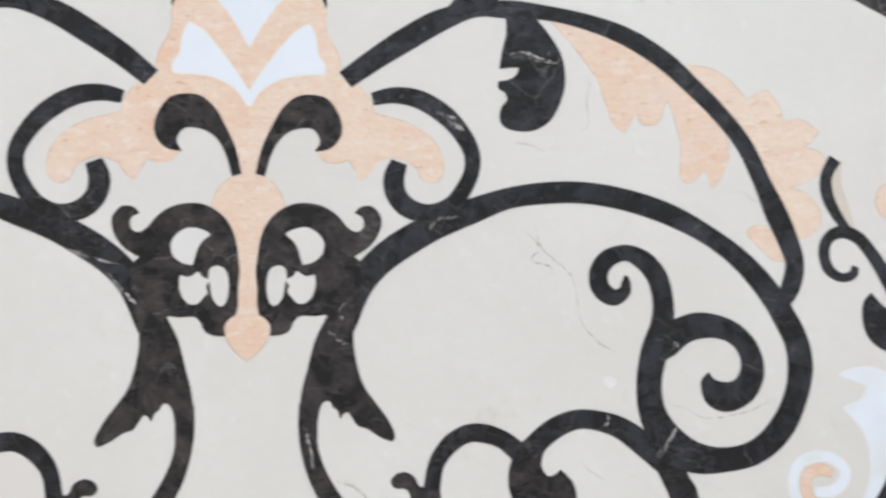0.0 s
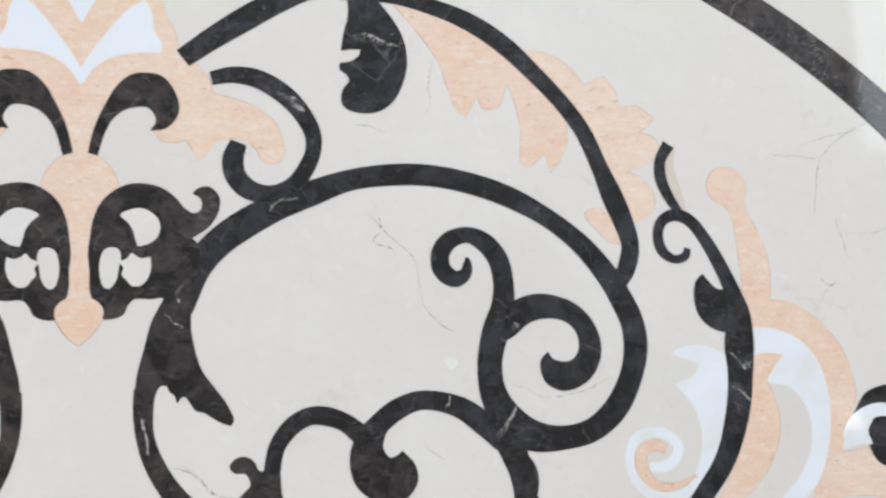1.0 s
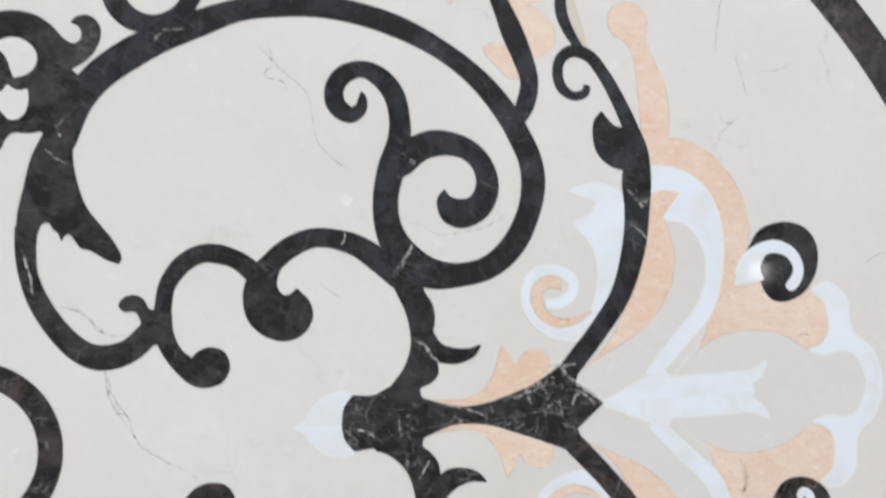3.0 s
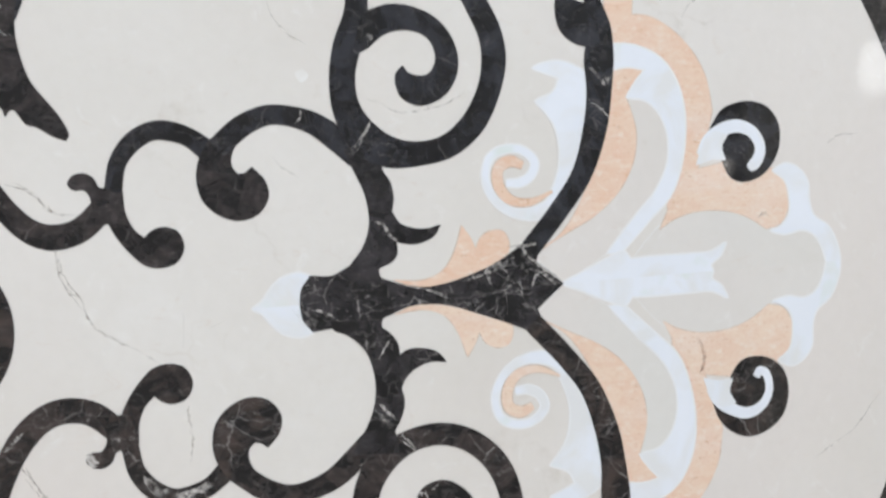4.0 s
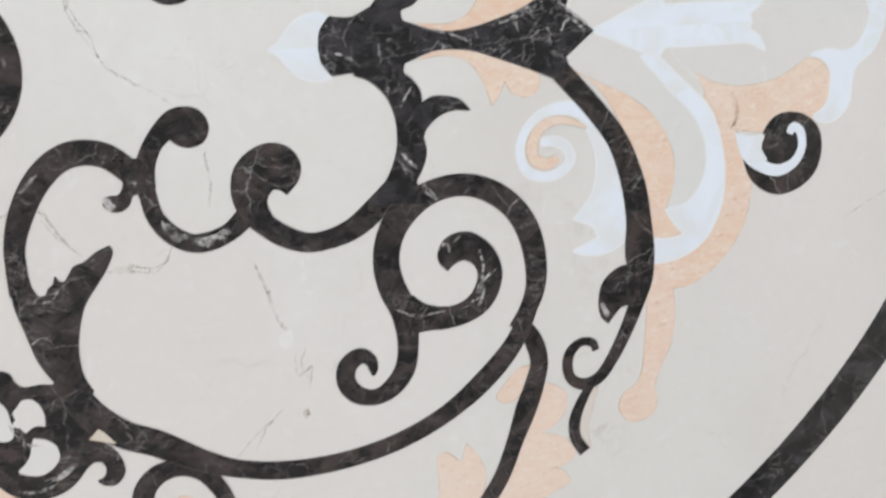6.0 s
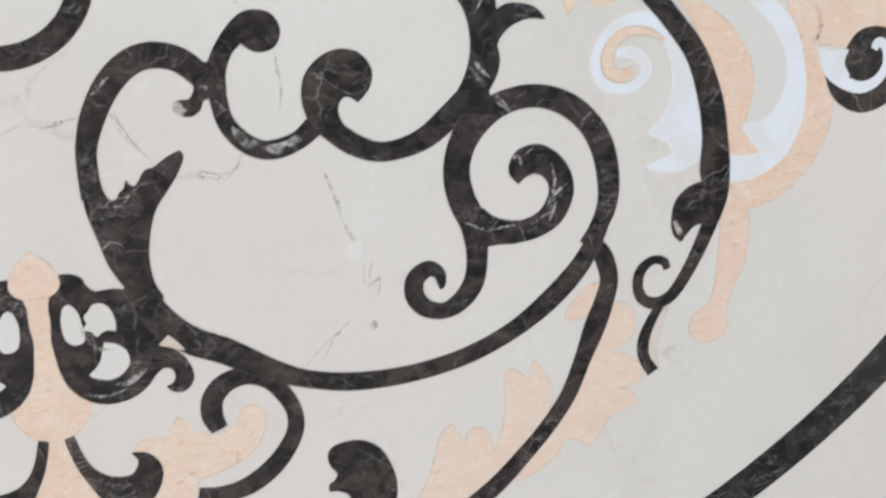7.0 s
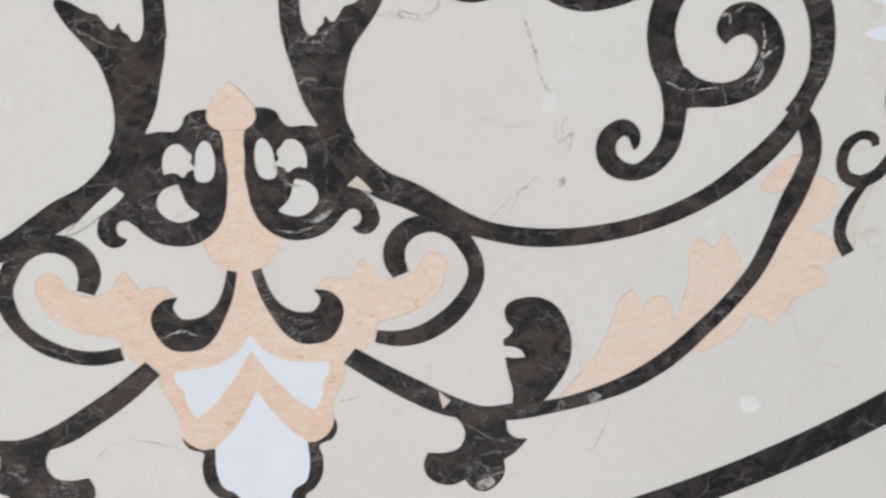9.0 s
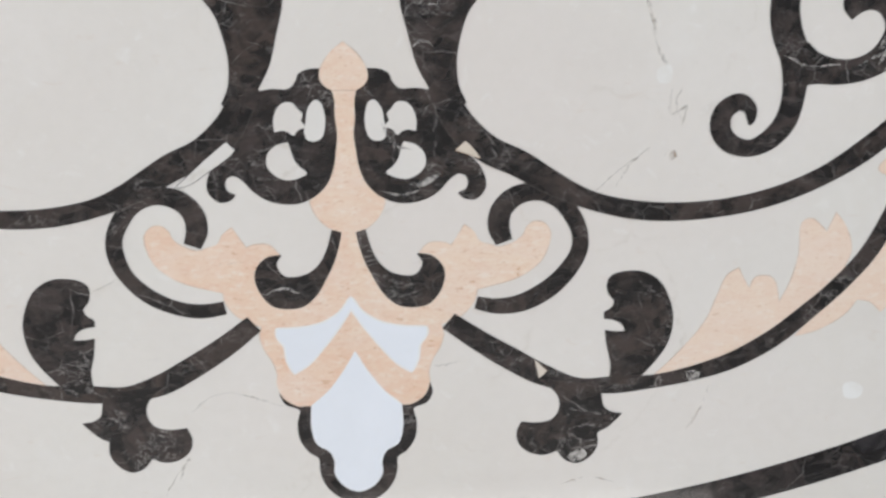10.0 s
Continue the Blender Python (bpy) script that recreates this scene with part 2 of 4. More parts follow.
# ---- shapes ----
def spline(points, steps=6):
    """A smooth open line through points, as numpy rows."""
    p = np.array(points, float)
    if len(p) < 3:
        return p
    p = np.vstack([2 * p[0] - p[1], p, 2 * p[-1] - p[-2]])
    out = []
    for i in range(1, len(p) - 2):
        p0, p1, p2, p3 = p[i - 1:i + 3]
        t = [0.0]
        for a, b in ((p0, p1), (p1, p2), (p2, p3)):
            t.append(t[-1] + max(1e-4, float(np.hypot(*(b - a)[:2]))) ** 0.5)
        for k in range(steps):
            u = t[1] + (t[2] - t[1]) * k / steps
            a1 = ((t[1] - u) * p0 + (u - t[0]) * p1) / (t[1] - t[0])
            a2 = ((t[2] - u) * p1 + (u - t[1]) * p2) / (t[2] - t[1])
            a3 = ((t[3] - u) * p2 + (u - t[2]) * p3) / (t[3] - t[2])
            b1 = ((t[2] - u) * a1 + (u - t[0]) * a2) / (t[2] - t[0])
            b2 = ((t[3] - u) * a2 + (u - t[1]) * a3) / (t[3] - t[1])
            out.append(((t[2] - u) * b1 + (u - t[1]) * b2) / (t[2] - t[1]))
    out.append(p[-2])
    return np.array(out)


def outline(points):
    """A closed outline: smooth through its points, with a corner where a point has a third number."""
    corner = [i for i, q in enumerate(points) if len(q) > 2]
    p = [tuple(q[:2]) for q in points]
    n = len(p)
    if not corner:
        loop = spline(p[-3:] + p + p[:4])
        return loop[18:18 + 6 * n]
    out = []
    for a, b in zip(corner, corner[1:] + [corner[0] + n]):
        out.append(spline([p[i % n] for i in range(a, b + 1)])[:-1])
    return np.vstack(out)


def clean(loop, gap=0.0004):
    """Drops points that lie on top of one another and turns the loop anticlockwise."""
    out = [loop[0]]
    for q in loop[1:]:
        if np.hypot(*(q - out[-1])) > gap:
            out.append(q)
    if np.hypot(*(out[0] - out[-1])) < gap:
        out.pop()
    out = np.array(out)
    x, y = out.T
    if (x * np.roll(y, -1) - np.roll(x, -1) * y).sum() < 0:
        out = out[::-1]
    return out


def offset(loop, d):
    """The loop pushed outwards by d."""
    e = np.roll(loop, -1, 0) - loop
    e /= np.linalg.norm(e, axis=1)[:, None] + 1e-12
    nrm = np.stack([e[:, 1], -e[:, 0]], 1)
    m = nrm + np.roll(nrm, 1, 0)
    m /= np.maximum(np.linalg.norm(m, axis=1)[:, None], 0.7)
    return loop + d * m


def mesh_object(name, verts, faces, mats, slots, parent=None):
    data = bpy.data.meshes.new(name)
    data.from_pydata([tuple(v) for v in verts], [], faces)
    for m in mats:
        data.materials.append(m)
    data.polygons.foreach_set("material_index", slots)
    data.update()
    ob = new(name, data)
    ob.parent = parent
    return ob


JOINT, DEPTH = 0.0007, 0.012
SOFT = {"crown_pane", "white_arc", "palmette_edge", "palmette_heart", "white_leaf", "white_scroll", "nub"}  # onyx with a wide, cloudy joint


def slab(name, stone, loop, top, parent):
    """A flat stone with the loop as its edge: its face, a hairline joint round it, and its sides."""
    loop = clean(loop)
    n = len(loop)
    rim = offset(loop, 0.0026 if name in SOFT else JOINT)
    verts = [(x, y, top) for x, y in loop] + [(x, y, top - 0.00004) for x, y in rim] + [(x, y, -DEPTH) for x, y in rim]
    tris = tessellate_polygon([[Vector((x, y, 0)) for x, y in loop]])
    faces, slots = [], []
    for a, b, c in tris:
        (ax, ay), (bx, by), (cx, cy) = loop[a], loop[b], loop[c]
        faces.append((a, b, c) if (bx - ax) * (cy - ay) - (by - ay) * (cx - ax) > 0 else (a, c, b))
        slots.append(0)
    for i in range(n):
        j = (i + 1) % n
        faces += [(n + i, n + j, j, i), (2 * n + i, 2 * n + j, n + j, n + i)]
        slots += [1, 1]
    return mesh_object(name, verts, faces, STONES[stone], slots, parent)


def ribbon(name, stone, line, top, parent):
    """A flat curved bar along a line of x, y, width: its face, joint and sides, free to run in a spiral."""
    xy, w, joint = line[:, :2], line[:, 2:3], 0.0022 if name in SOFT else JOINT
    d = np.gradient(xy, axis=0)
    d /= np.linalg.norm(d, axis=1)[:, None] + 1e-12
    nrm = np.stack([-d[:, 1], d[:, 0]], 1)
    n = len(xy)
    rows = [xy + nrm * w / 2, xy - nrm * w / 2, xy + nrm * (w / 2 + joint), xy - nrm * (w / 2 + joint)]
    verts = [(x, y, top) for r in rows[:2] for x, y in r] + [(x, y, top - 0.00004) for r in rows[2:] for x, y in r]
    verts += [(x, y, -DEPTH) for r in rows[2:] for x, y in r]
    faces, slots = [], []
    for i in range(n - 1):
        j = i + 1
        faces += [(i, n + i, n + j, j), (2 * n + i, i, j, 2 * n + j), (n + i, 3 * n + i, 3 * n + j, n + j)]
        faces += [(4 * n + i, 2 * n + i, 2 * n + j, 4 * n + j), (3 * n + i, 5 * n + i, 5 * n + j, 3 * n + j)]
        slots += [0, 1, 1, 1, 1]
    for i in (0, n - 1):
        faces.append((i, n + i, 5 * n + i, 4 * n + i))
        slots.append(1)
    ob = mesh_object(name, verts, faces, STONES[stone], slots, parent)
    return ob


LAYER = {"low": 0.00008, "peach": 0.0002, "white": 0.00034, "peach_top": 0.00048, "dark": 0.0006, "top": 0.00074}
LABEL = {"dark": "dark brown veined marble inlay", "peach": "peach speckled marble inlay", "white": "bluish white onyx inlay", "cream": "small cream marble inset", "beige": "beige marble sliver", "ivory": "plain ivory marble inset"}
BROWN_ABOVE = {"scroll_body", "mask_scroll", "comma_hook", "stem_bar", "scroll_knob", "scroll_curl", "scroll_bulb"}
PALE_BELOW = {"inner_leaf", "outer_leaf", "leaf_lobe", "flame_tail"}
VEINED = {"fleuron": 1.15, "mask_scroll": 1.15, "trefoil": 1.2, "comma_leaf": 1.0, "scroll_body": 1.0}
rng = random.Random(5)
made = 0


def tint(name, stone, sy):
    """How brown and how veined a dark stone is, and how pale a peach one: the lower half was cut from other blocks, and
    low brown above also stands for sheen.
    """
    if name in PALE_BELOW:
        return (0.85 if sy < 0 else 0.1), 1, 1, 0
    if stone != "dark":
        return (1.0 if stone == "white" and not name.startswith("crown") else 0.0), 1, 1, 0
    # the other upper stones carry a bluish window sheen in their colour
    brown = 1.0 if sy < 0 else 0.75 if name in BROWN_ABOVE else 0.12
    veins = VEINED.get(name, 0.9) * (1.0 if sy < 0 or name == "fleuron" else 0.38)
    if sy < 0 and name == "spiral_hook":
        veins = 1.4
    if name in ("fleuron", "thorned_trunk"):
        brown = 0.45
    return brown * rng.uniform(0.8, 1.0), 1, 1, veins * rng.uniform(0.8, 1.15)


def inlay(kind, name, stone, layer, points, half=0, both=False, only=None, low_shift=0):
    """One stone of the pattern, drawn in millimetres in one quarter, and its mirror images in the others.
    half or only: the stones of one half or one quarter alone have this shape; both: the points are half of a stone that is its own mirror image;
    low_shift: millimetres by which the lower stone was set out of line."""
    global made
    made += 1
    if both:
        points = list(points) + [(-q[0], *q[1:]) for q in reversed(points) if abs(q[0]) > 0.5]
    line = spline(points) if kind == "bar" else outline(points)
    for sx, sy in ((1, 1), (1, -1)) if both else ((1, 1), (-1, 1), (1, -1), (-1, -1)):
        if (half and sy != half) or (only and (sx, sy) not in only):
            continue
        cut = line.copy()
        if sy < 0:
            cut[:, 0] += low_shift
        if kind == "bar":
            cut = cut * (0.001 * sx, 0.001 * sy, 0.001)
            ob = ribbon(name, stone, cut[::-1] if sx * sy < 0 else cut, LAYER[layer] + made * 0.0000022, medallion)
        else:
            ob = slab(name, stone, cut * (0.001 * sx, 0.001 * sy), LAYER[layer] + made * 0.0000022, medallion)
        ob.color = tint(name, stone, sy)
        ob["label"] = LABEL[stone]


def wander(points, width, seed):
    """A thin strip along points in millimetres that trembles and swells like a crack."""
    own = random.Random(seed)
    line = spline([(x, y) for x, y in points], 9) * 0.001
    d = np.gradient(line, axis=0)
    d /= np.linalg.norm(d, axis=1)[:, None] + 1e-12
    nrm = np.stack([-d[:, 1], d[:, 0]], 1)
    shake = np.array([own.gauss(0, 0.00045) for _ in line])[:, None]
    line = line + nrm * (shake + np.roll(shake, 1) * 0.6)
    swell = np.array([own.uniform(0.25, 1.0) for _ in line])[:, None] * width * 0.0005
    ends = np.minimum(np.arange(len(line)), np.arange(len(line))[::-1])[:, None].clip(0, 4) / 4
    return line, nrm, swell * ends + 0.0001


def strip(name, points, width, mat, top):
    line, nrm, half = wander(points, width, len(points) * 31 + int(points[0][0]))
    n = len(line)
    verts = [(x, y, top) for x, y in line + nrm * half] + [(x, y, top) for x, y in line - nrm * half]
    faces = [(i, n + i, n + i + 1, i + 1) for i in range(n - 1)]
    return mesh_object(name, verts, faces, (mat,), [0] * len(faces), medallion)


def vein(points, width):
    strip("vein", points, width, VEIN_BROWN, 0.00003)["label"] = "fine brown natural vein"


def pink_vein(points, width):
    strip("pink_vein", points, width, VEIN_PINK, 0.000032)["label"] = "faint pinkish vein in the cream marble"


def pale_line(points, width):
    strip("pale_vein", points, width, VEIN_PALE, 0.00092)["label"] = "thin pale calcite vein"


def pale_patch(points):
    loop = clean(outline(points) * 0.001)
    ob = mesh_object("pale_patch", [(x, y, 0.00091) for x, y in loop], [tuple(range(len(loop)))], (PATCH,), [0], medallion)
    ob["label"] = "cloudy pale patch in the dark marble"


def red_vein(points, width):
    strip("red_vein", points, width, VEIN_RED, 0.00031)["label"] = "reddish stain in the peach marble"


def fleck(points, tone):
    loop = clean(outline(points) * 0.001)
    verts = [(x, y, 0.000035) for x, y in loop]
    mesh_object("fleck", verts, [tuple(range(len(loop)))], (FLECK if tone == "pale" else VEIN_TAN,), [0], medallion)


# ---- the room, unseen and added round the floor ----
def box(name, lo, hi, mat, parent=None):
    v = [(x, y, z) for x in (lo[0], hi[0]) for y in (lo[1], hi[1]) for z in (lo[2], hi[2])]
    f = [(0, 1, 3, 2), (4, 6, 7, 5), (0, 4, 5, 1), (2, 3, 7, 6), (0, 2, 6, 4), (1, 5, 7, 3)]
    return mesh_object(name, v, f, (mat,), [0] * 6, parent)


def wall_with_opening(name, axis, at, span, low, high, a, b):
    """A wall 0.2 m thick along x or y, with one window opening from a to b."""
    def put(s0, s1, z0, z1):
        return ((s0, at, z0), (s1, at + 0.2, z1)) if axis == "x" else ((at, s0, z0), (at + 0.2, s1, z1))
    verts, faces = [], []
    for lo, hi in (put(-span, a, 0, ROOM_H), put(b, span, 0, ROOM_H), put(a, b, 0, low), put(a, b, high, ROOM_H)):
        k = len(verts)
        verts += [(x, y, z) for x in (lo[0], hi[0]) for y in (lo[1], hi[1]) for z in (lo[2], hi[2])]
        faces += [tuple(k + i for i in f) for f in ((0, 1, 3, 2), (4, 6, 7, 5), (0, 4, 5, 1), (2, 3, 7, 6), (0, 2, 6, 4), (1, 5, 7, 3))]
    return mesh_object(name, verts, faces, (WALL_PAINT,), [0] * len(faces))


floor = box("floor", (-ROOM_X - 0.2, -ROOM_Y - 0.2, -0.2), (EAST + 0.2, ROOM_Y + 0.2, -0.0004), CREAM)
tagged(floor, "polished cream marble floor with fine brown veins", "floor", kind="structure")
# unseen ceiling, kept grey and high so the polished stone mirrors it dimly
ceiling = box("ceiling", (-ROOM_X - 0.2, -ROOM_Y - 0.2, ROOM_H), (EAST + 0.2, ROOM_Y + 0.2, ROOM_H + 0.2), CEILING_PAINT)
tagged(ceiling, "unseen plain grey ceiling, added for its dim reflection in the floor", "ceiling", kind="structure")
# unseen walls; the south and west openings only hold the added fill lamps
for name, axis, at, span, mid in (("wall_north", "x", ROOM_Y, ROOM_X, 0.6), ("wall_south", "x", -ROOM_Y - 0.2, ROOM_X, -0.4), ("wall_east", "y", EAST, ROOM_Y, 2.55), ("wall_west", "y", -ROOM_X - 0.2, ROOM_Y, 0.0)):
    wall = wall_with_opening(name, axis, at, span, 1.4, 4.1, mid - (1.0 if at == EAST else 2.2), mid + (1.0 if at == EAST else 2.2))
    tagged(wall, "unseen plain off-white wall, added, with a wide opening for a lamp", "wall", kind="structure")


def downlight(x, y):
    """A round recessed lamp: a white trim ring and a glowing lens under the ceiling."""
    lamp = new("ceiling_downlight")
    lamp.location = (x, y, ROOM_H)
    a = np.linspace(0, 2 * np.pi, 33)[:-1]
    ring = [(r * np.cos(t), r * np.sin(t), z) for r, z in ((0.075, -0.001), (0.072, -0.008), (0.058, -0.008), (0.055, -0.003)) for t in a]
    mesh_object("trim_ring", ring, [(32 * k + i, 32 * k + (i + 1) % 32, 32 * k + 32 + (i + 1) % 32, 32 * k + 32 + i) for k in range(3) for i in range(32)], (FRAME_PAINT,), [0] * 96, lamp)
    mesh_object("lens", [(0.055 * np.cos(t), 0.055 * np.sin(t), -0.003) for t in a], [tuple(range(32))[::-1]], (GLOW,), [0], lamp)
    return tagged(lamp, "small round recessed ceiling lamp, unseen, switched on", "ceiling lamp", "ceiling downlights")


GLOW = bpy.data.materials.new("lamp_glow")
GLOW.use_nodes = True
GLOW.node_tree.nodes["Principled BSDF"].inputs["Emission Color"].default_value = (1.0, 0.96, 0.9, 1)
GLOW.node_tree.nodes["Principled BSDF"].inputs["Emission Strength"].default_value = 8.0
# the first lamp follows its glint on the floor; the second is added unseen
for x, y in ((3.62, 0.12), (-2.9, 0.04)):
    downlight(x, y)

SCONCE = bpy.data.materials.new("sconce_glow")
SCONCE.use_nodes = True
SCONCE.node_tree.nodes["Principled BSDF"].inputs["Emission Color"].default_value = (0.95, 0.98, 1.0, 1)
SCONCE.node_tree.nodes["Principled BSDF"].inputs["Emission Strength"].default_value = 4.5


def wall_lamp(y, z):
    """A flat lamp on the east wall: a painted plate and a rounded, glowing diffuser in front of it."""
    lamp = new("wall_lamp")
    lamp.location = (EAST, y, z)
    box("back_plate", (-0.02, -0.15, -0.11), (-0.001, 0.15, 0.11), FRAME_PAINT, lamp)
    a = np.linspace(0, 2 * np.pi, 33)[:-1]
    rings = [(x, r * 0.13 * np.cos(t), r * 0.09 * np.sin(t)) for x, r in ((-0.021, 1.0), (-0.05, 0.93), (-0.065, 0.7)) for t in a]
    faces = [(32 * k + i, 32 * k + (i + 1) % 32, 32 * k + 32 + (i + 1) % 32, 32 * k + 32 + i) for k in range(2) for i in range(32)]
    mesh_object("diffuser", rings, faces + [tuple(range(64, 96))], (SCONCE,), [0] * 65, lamp)
    return tagged(lamp, "small oval wall lamp with a glowing white diffuser", "wall lamp")


wall_lamp(0.54, 3.08)

# ---- the medallion ----
turn = np.linspace(0, 2 * np.pi, 193)[:-1]
verts = [(1.352 * np.cos(a), 0.966 * np.sin(a), z) for z in (0.0, -DEPTH) for a in turn]
faces = [tuple(range(192))] + [(i, 192 + i, 192 + (i + 1) % 192, (i + 1) % 192) for i in range(192)]
medallion = mesh_object("floor_medallion", verts, faces, (CREAM,), [0] * 193)
tagged(medallion, "oval cream marble floor medallion with dark scrolls and peach leaves", "floor medallion")


def oval_border():
    """The dark oval band, in sixteen lengths of stone with hairline joints."""
    for k in range(16):
        a = np.linspace(k, k + 1, 25) * 2 * np.pi / 16 + 0.11
        outer = np.stack([1.381 * np.cos(a), 0.983 * np.sin(a) - 0.003], 1)
        inner = np.stack([1.319 * np.cos(a), 0.941 * np.sin(a) - 0.003], 1)[::-1]
        ob = slab("border_stone", "dark", np.vstack([outer, inner]), LAYER["dark"], medallion)
        ob.color = (rng.uniform(0.3, 1.0), 1, 1, rng.uniform(0.4, 0.8))
        ob["label"] = LABEL["dark"]


def centre_ring():
    """The small dark ring in the middle, in six curved stones."""
    for k in range(6):
        a = np.linspace(k, k + 1, 17) * np.pi / 3 + 0.35
        outer = np.stack([0.102 * np.cos(a), 0.102 * np.sin(a)], 1)
        inner = np.stack([0.077 * np.cos(a), 0.077 * np.sin(a)], 1)[::-1]
        ob = slab("ring_stone", "dark", np.vstack([outer, inner]), LAYER["dark"], medallion)
        ob.color = (0.9, 1, 1, rng.uniform(0.7, 1.0))
        ob["label"] = LABEL["dark"]


oval_border()
centre_ring()
inlay("bar", "stem_bar", "dark", "dark", [(72, 246, 22), (71, 218, 21), (73, 192, 19), (84, 159, 21), (105, 125, 23), (126, 104, 25), (147, 96, 27), (175, 101, 26), (197, 119, 25), (208, 135, 23)], half=1)
inlay("bar", "stem_bar", "dark", "dark", [(72, 246, 22), (71, 218, 21), (72, 192, 21), (82, 159, 25), (102, 124, 27), (125, 103, 27), (147, 96, 27), (175, 101, 26), (197, 119, 25), (208, 135, 23)], half=-1)
inlay("bar", "arch_bar", "dark", "dark", [(213, 128, 21), (216, 149, 18), (222, 175, 18), (239, 197, 20), (259, 208, 20), (278, 208, 21), (301, 200, 20), (321, 184, 23)])
inlay("plate", "scroll_bulb", "dark", "dark", [(321, 194, 1), (312, 177), (307, 155), (312, 129), (329, 111), (352, 103), (374, 109), (387, 128), (384, 147), (370, 163, 1), (362, 157), (354, 156), (347, 165), (347, 177), (356, 195, 1)])
inlay("bar", "arch_bar", "dark", "dark", [(331, 186, 24), (362, 211, 24), (390, 222, 22), (414, 221, 22), (445, 211, 25), (473, 190, 27), (494, 168, 22)])
inlay("plate", "thorned_trunk", "dark", "dark", [(507, 207, 1), (525, 162, 1), (525, 153), (534, 138), (537, 120), (534, 103, 1), (544, 88), (562, 81), (580, 80), (595, 84, 1), (586, 71), (565, 63), (549, 64), (538, 67, 1), (538, 52), (531, 43), (516, 37, 1), (507, 23, 1), (470, 25, 1), (478, 39), (497, 63), (506, 90), (503, 123), (492, 151), (479, 177, 1)], half=1)
inlay("plate", "fleuron", "dark", "dark", [(417, 0, 1), (420, 18), (431, 33, 1), (456, 31), (479, 41, 1), (514, 38, 1), (516, 25), (527, 20), (551, 12), (572, 9), (601, 12), (638, 22), (667, 33), (705, 55, 1), (722, 41, 1), (718, 29, 1), (755, 0, 1)], half=1)
inlay("plate", "fleuron", "dark", "dark", [(417, 0, 1), (420, 18), (431, 33, 1), (456, 31), (479, 41, 1), (514, 38, 1), (516, 25), (527, 20), (551, 12), (572, 11), (601, 15), (638, 28), (667, 39), (705, 55, 1), (722, 41, 1), (718, 29, 1), (755, 0, 1)], half=-1)
inlay("bar", "spiral_bar", "dark", "dark", [(458, 396, 2), (459, 389, 9), (456, 376, 14), (443, 369, 19), (427, 380, 22), (425, 400, 22), (437, 417, 21), (460, 424, 19), (481, 415, 23), (498, 394, 25), (504, 364, 25), (502, 336, 28), (490, 301, 32), (482, 263, 30), (486, 225, 33), (507, 190, 41), (536, 174, 36), (573, 171, 28), (610, 179, 28), (643, 205, 30), (666, 246, 29), (674, 283, 31), (670, 315, 30), (653, 352, 29)], half=1)
inlay("plate", "spiral_hook", "dark", "dark", [(508, 336, 1), (522, 343), (545, 349), (575, 345), (600, 333), (618, 313), (627, 287), (624, 263), (610, 242), (587, 230), (569, 230), (553, 240), (547, 258), (549, 268), (557, 276, 1), (563, 268), (574, 264), (587, 265), (596, 274), (599, 288), (594, 304), (581, 315), (559, 319), (536, 314), (515, 298, 1), (495, 287, 1)], half=1)
inlay("bar", "scroll_bar", "dark", "dark", [(107, 342, 42), (133, 388, 33), (158, 416, 33), (187, 437, 34), (225, 458, 32), (267, 475, 30), (315, 492, 25), (364, 499, 26), (414, 499, 26), (464, 490, 26), (515, 473, 26), (565, 446, 23), (607, 413, 25), (639, 375, 28), (659, 341, 28)], half=1)
inlay("plate", "scroll_body", "dark", "dark", [(95, 350, 1), (81, 323), (72, 290), (64, 258), (62, 230, 1), (82, 227, 1), (84, 239), (90, 249), (97, 249), (101, 242), (106, 238), (109, 229, 1), (113, 235), (118, 236), (123, 230), (130, 220), (140, 217), (155, 207), (169, 201, 1), (172, 207), (164, 226), (152, 243), (136, 266), (127, 296), (124, 322), (127, 348), (135, 366, 1), (115, 388, 1)])
inlay("plate", "scroll_curl", "dark", "dark", [(245, 89, 1), (255, 97), (267, 100), (282, 94), (288, 77), (279, 60), (260, 55), (245, 59), (229, 74), (215, 94), (206, 113, 1), (209, 142, 1), (225, 141, 1), (226, 120), (234, 100)])
inlay("plate", "scroll_knob", "dark", "dark", [(168, 154), (174, 162), (185, 164), (195, 158), (200, 148), (209, 146, 1), (225, 135, 1), (217, 108, 1), (181, 106, 1), (190, 124), (191, 136), (185, 146), (173, 147)])
inlay("bar", "scroll_bar", "dark", "dark", [(117, 640, 23), (152, 666, 26), (194, 694, 29), (237, 719, 27), (280, 733, 18), (323, 734, 23), (373, 730, 18), (423, 719, 20), (472, 701, 23), (519, 671, 24), (557, 635, 22), (589, 601, 21), (619, 560, 21), (640, 511, 22), (655, 473, 28), (668, 439, 26), (675, 410, 23), (668, 381, 23), (654, 357, 17)], only={(1, 1), (1, -1)})
inlay("bar", "scroll_bar", "dark", "dark", [(117, 640, 23), (152, 669, 26), (194, 698, 28), (237, 723, 27), (280, 735, 20), (323, 734, 23), (373, 730, 18), (423, 719, 20), (472, 701, 23), (519, 671, 24), (557, 635, 22), (589, 601, 21), (619, 560, 21), (640, 511, 22), (655, 473, 28), (668, 439, 26), (675, 410, 23), (668, 381, 23), (654, 357, 17)], only={(-1, -1), (-1, 1)})
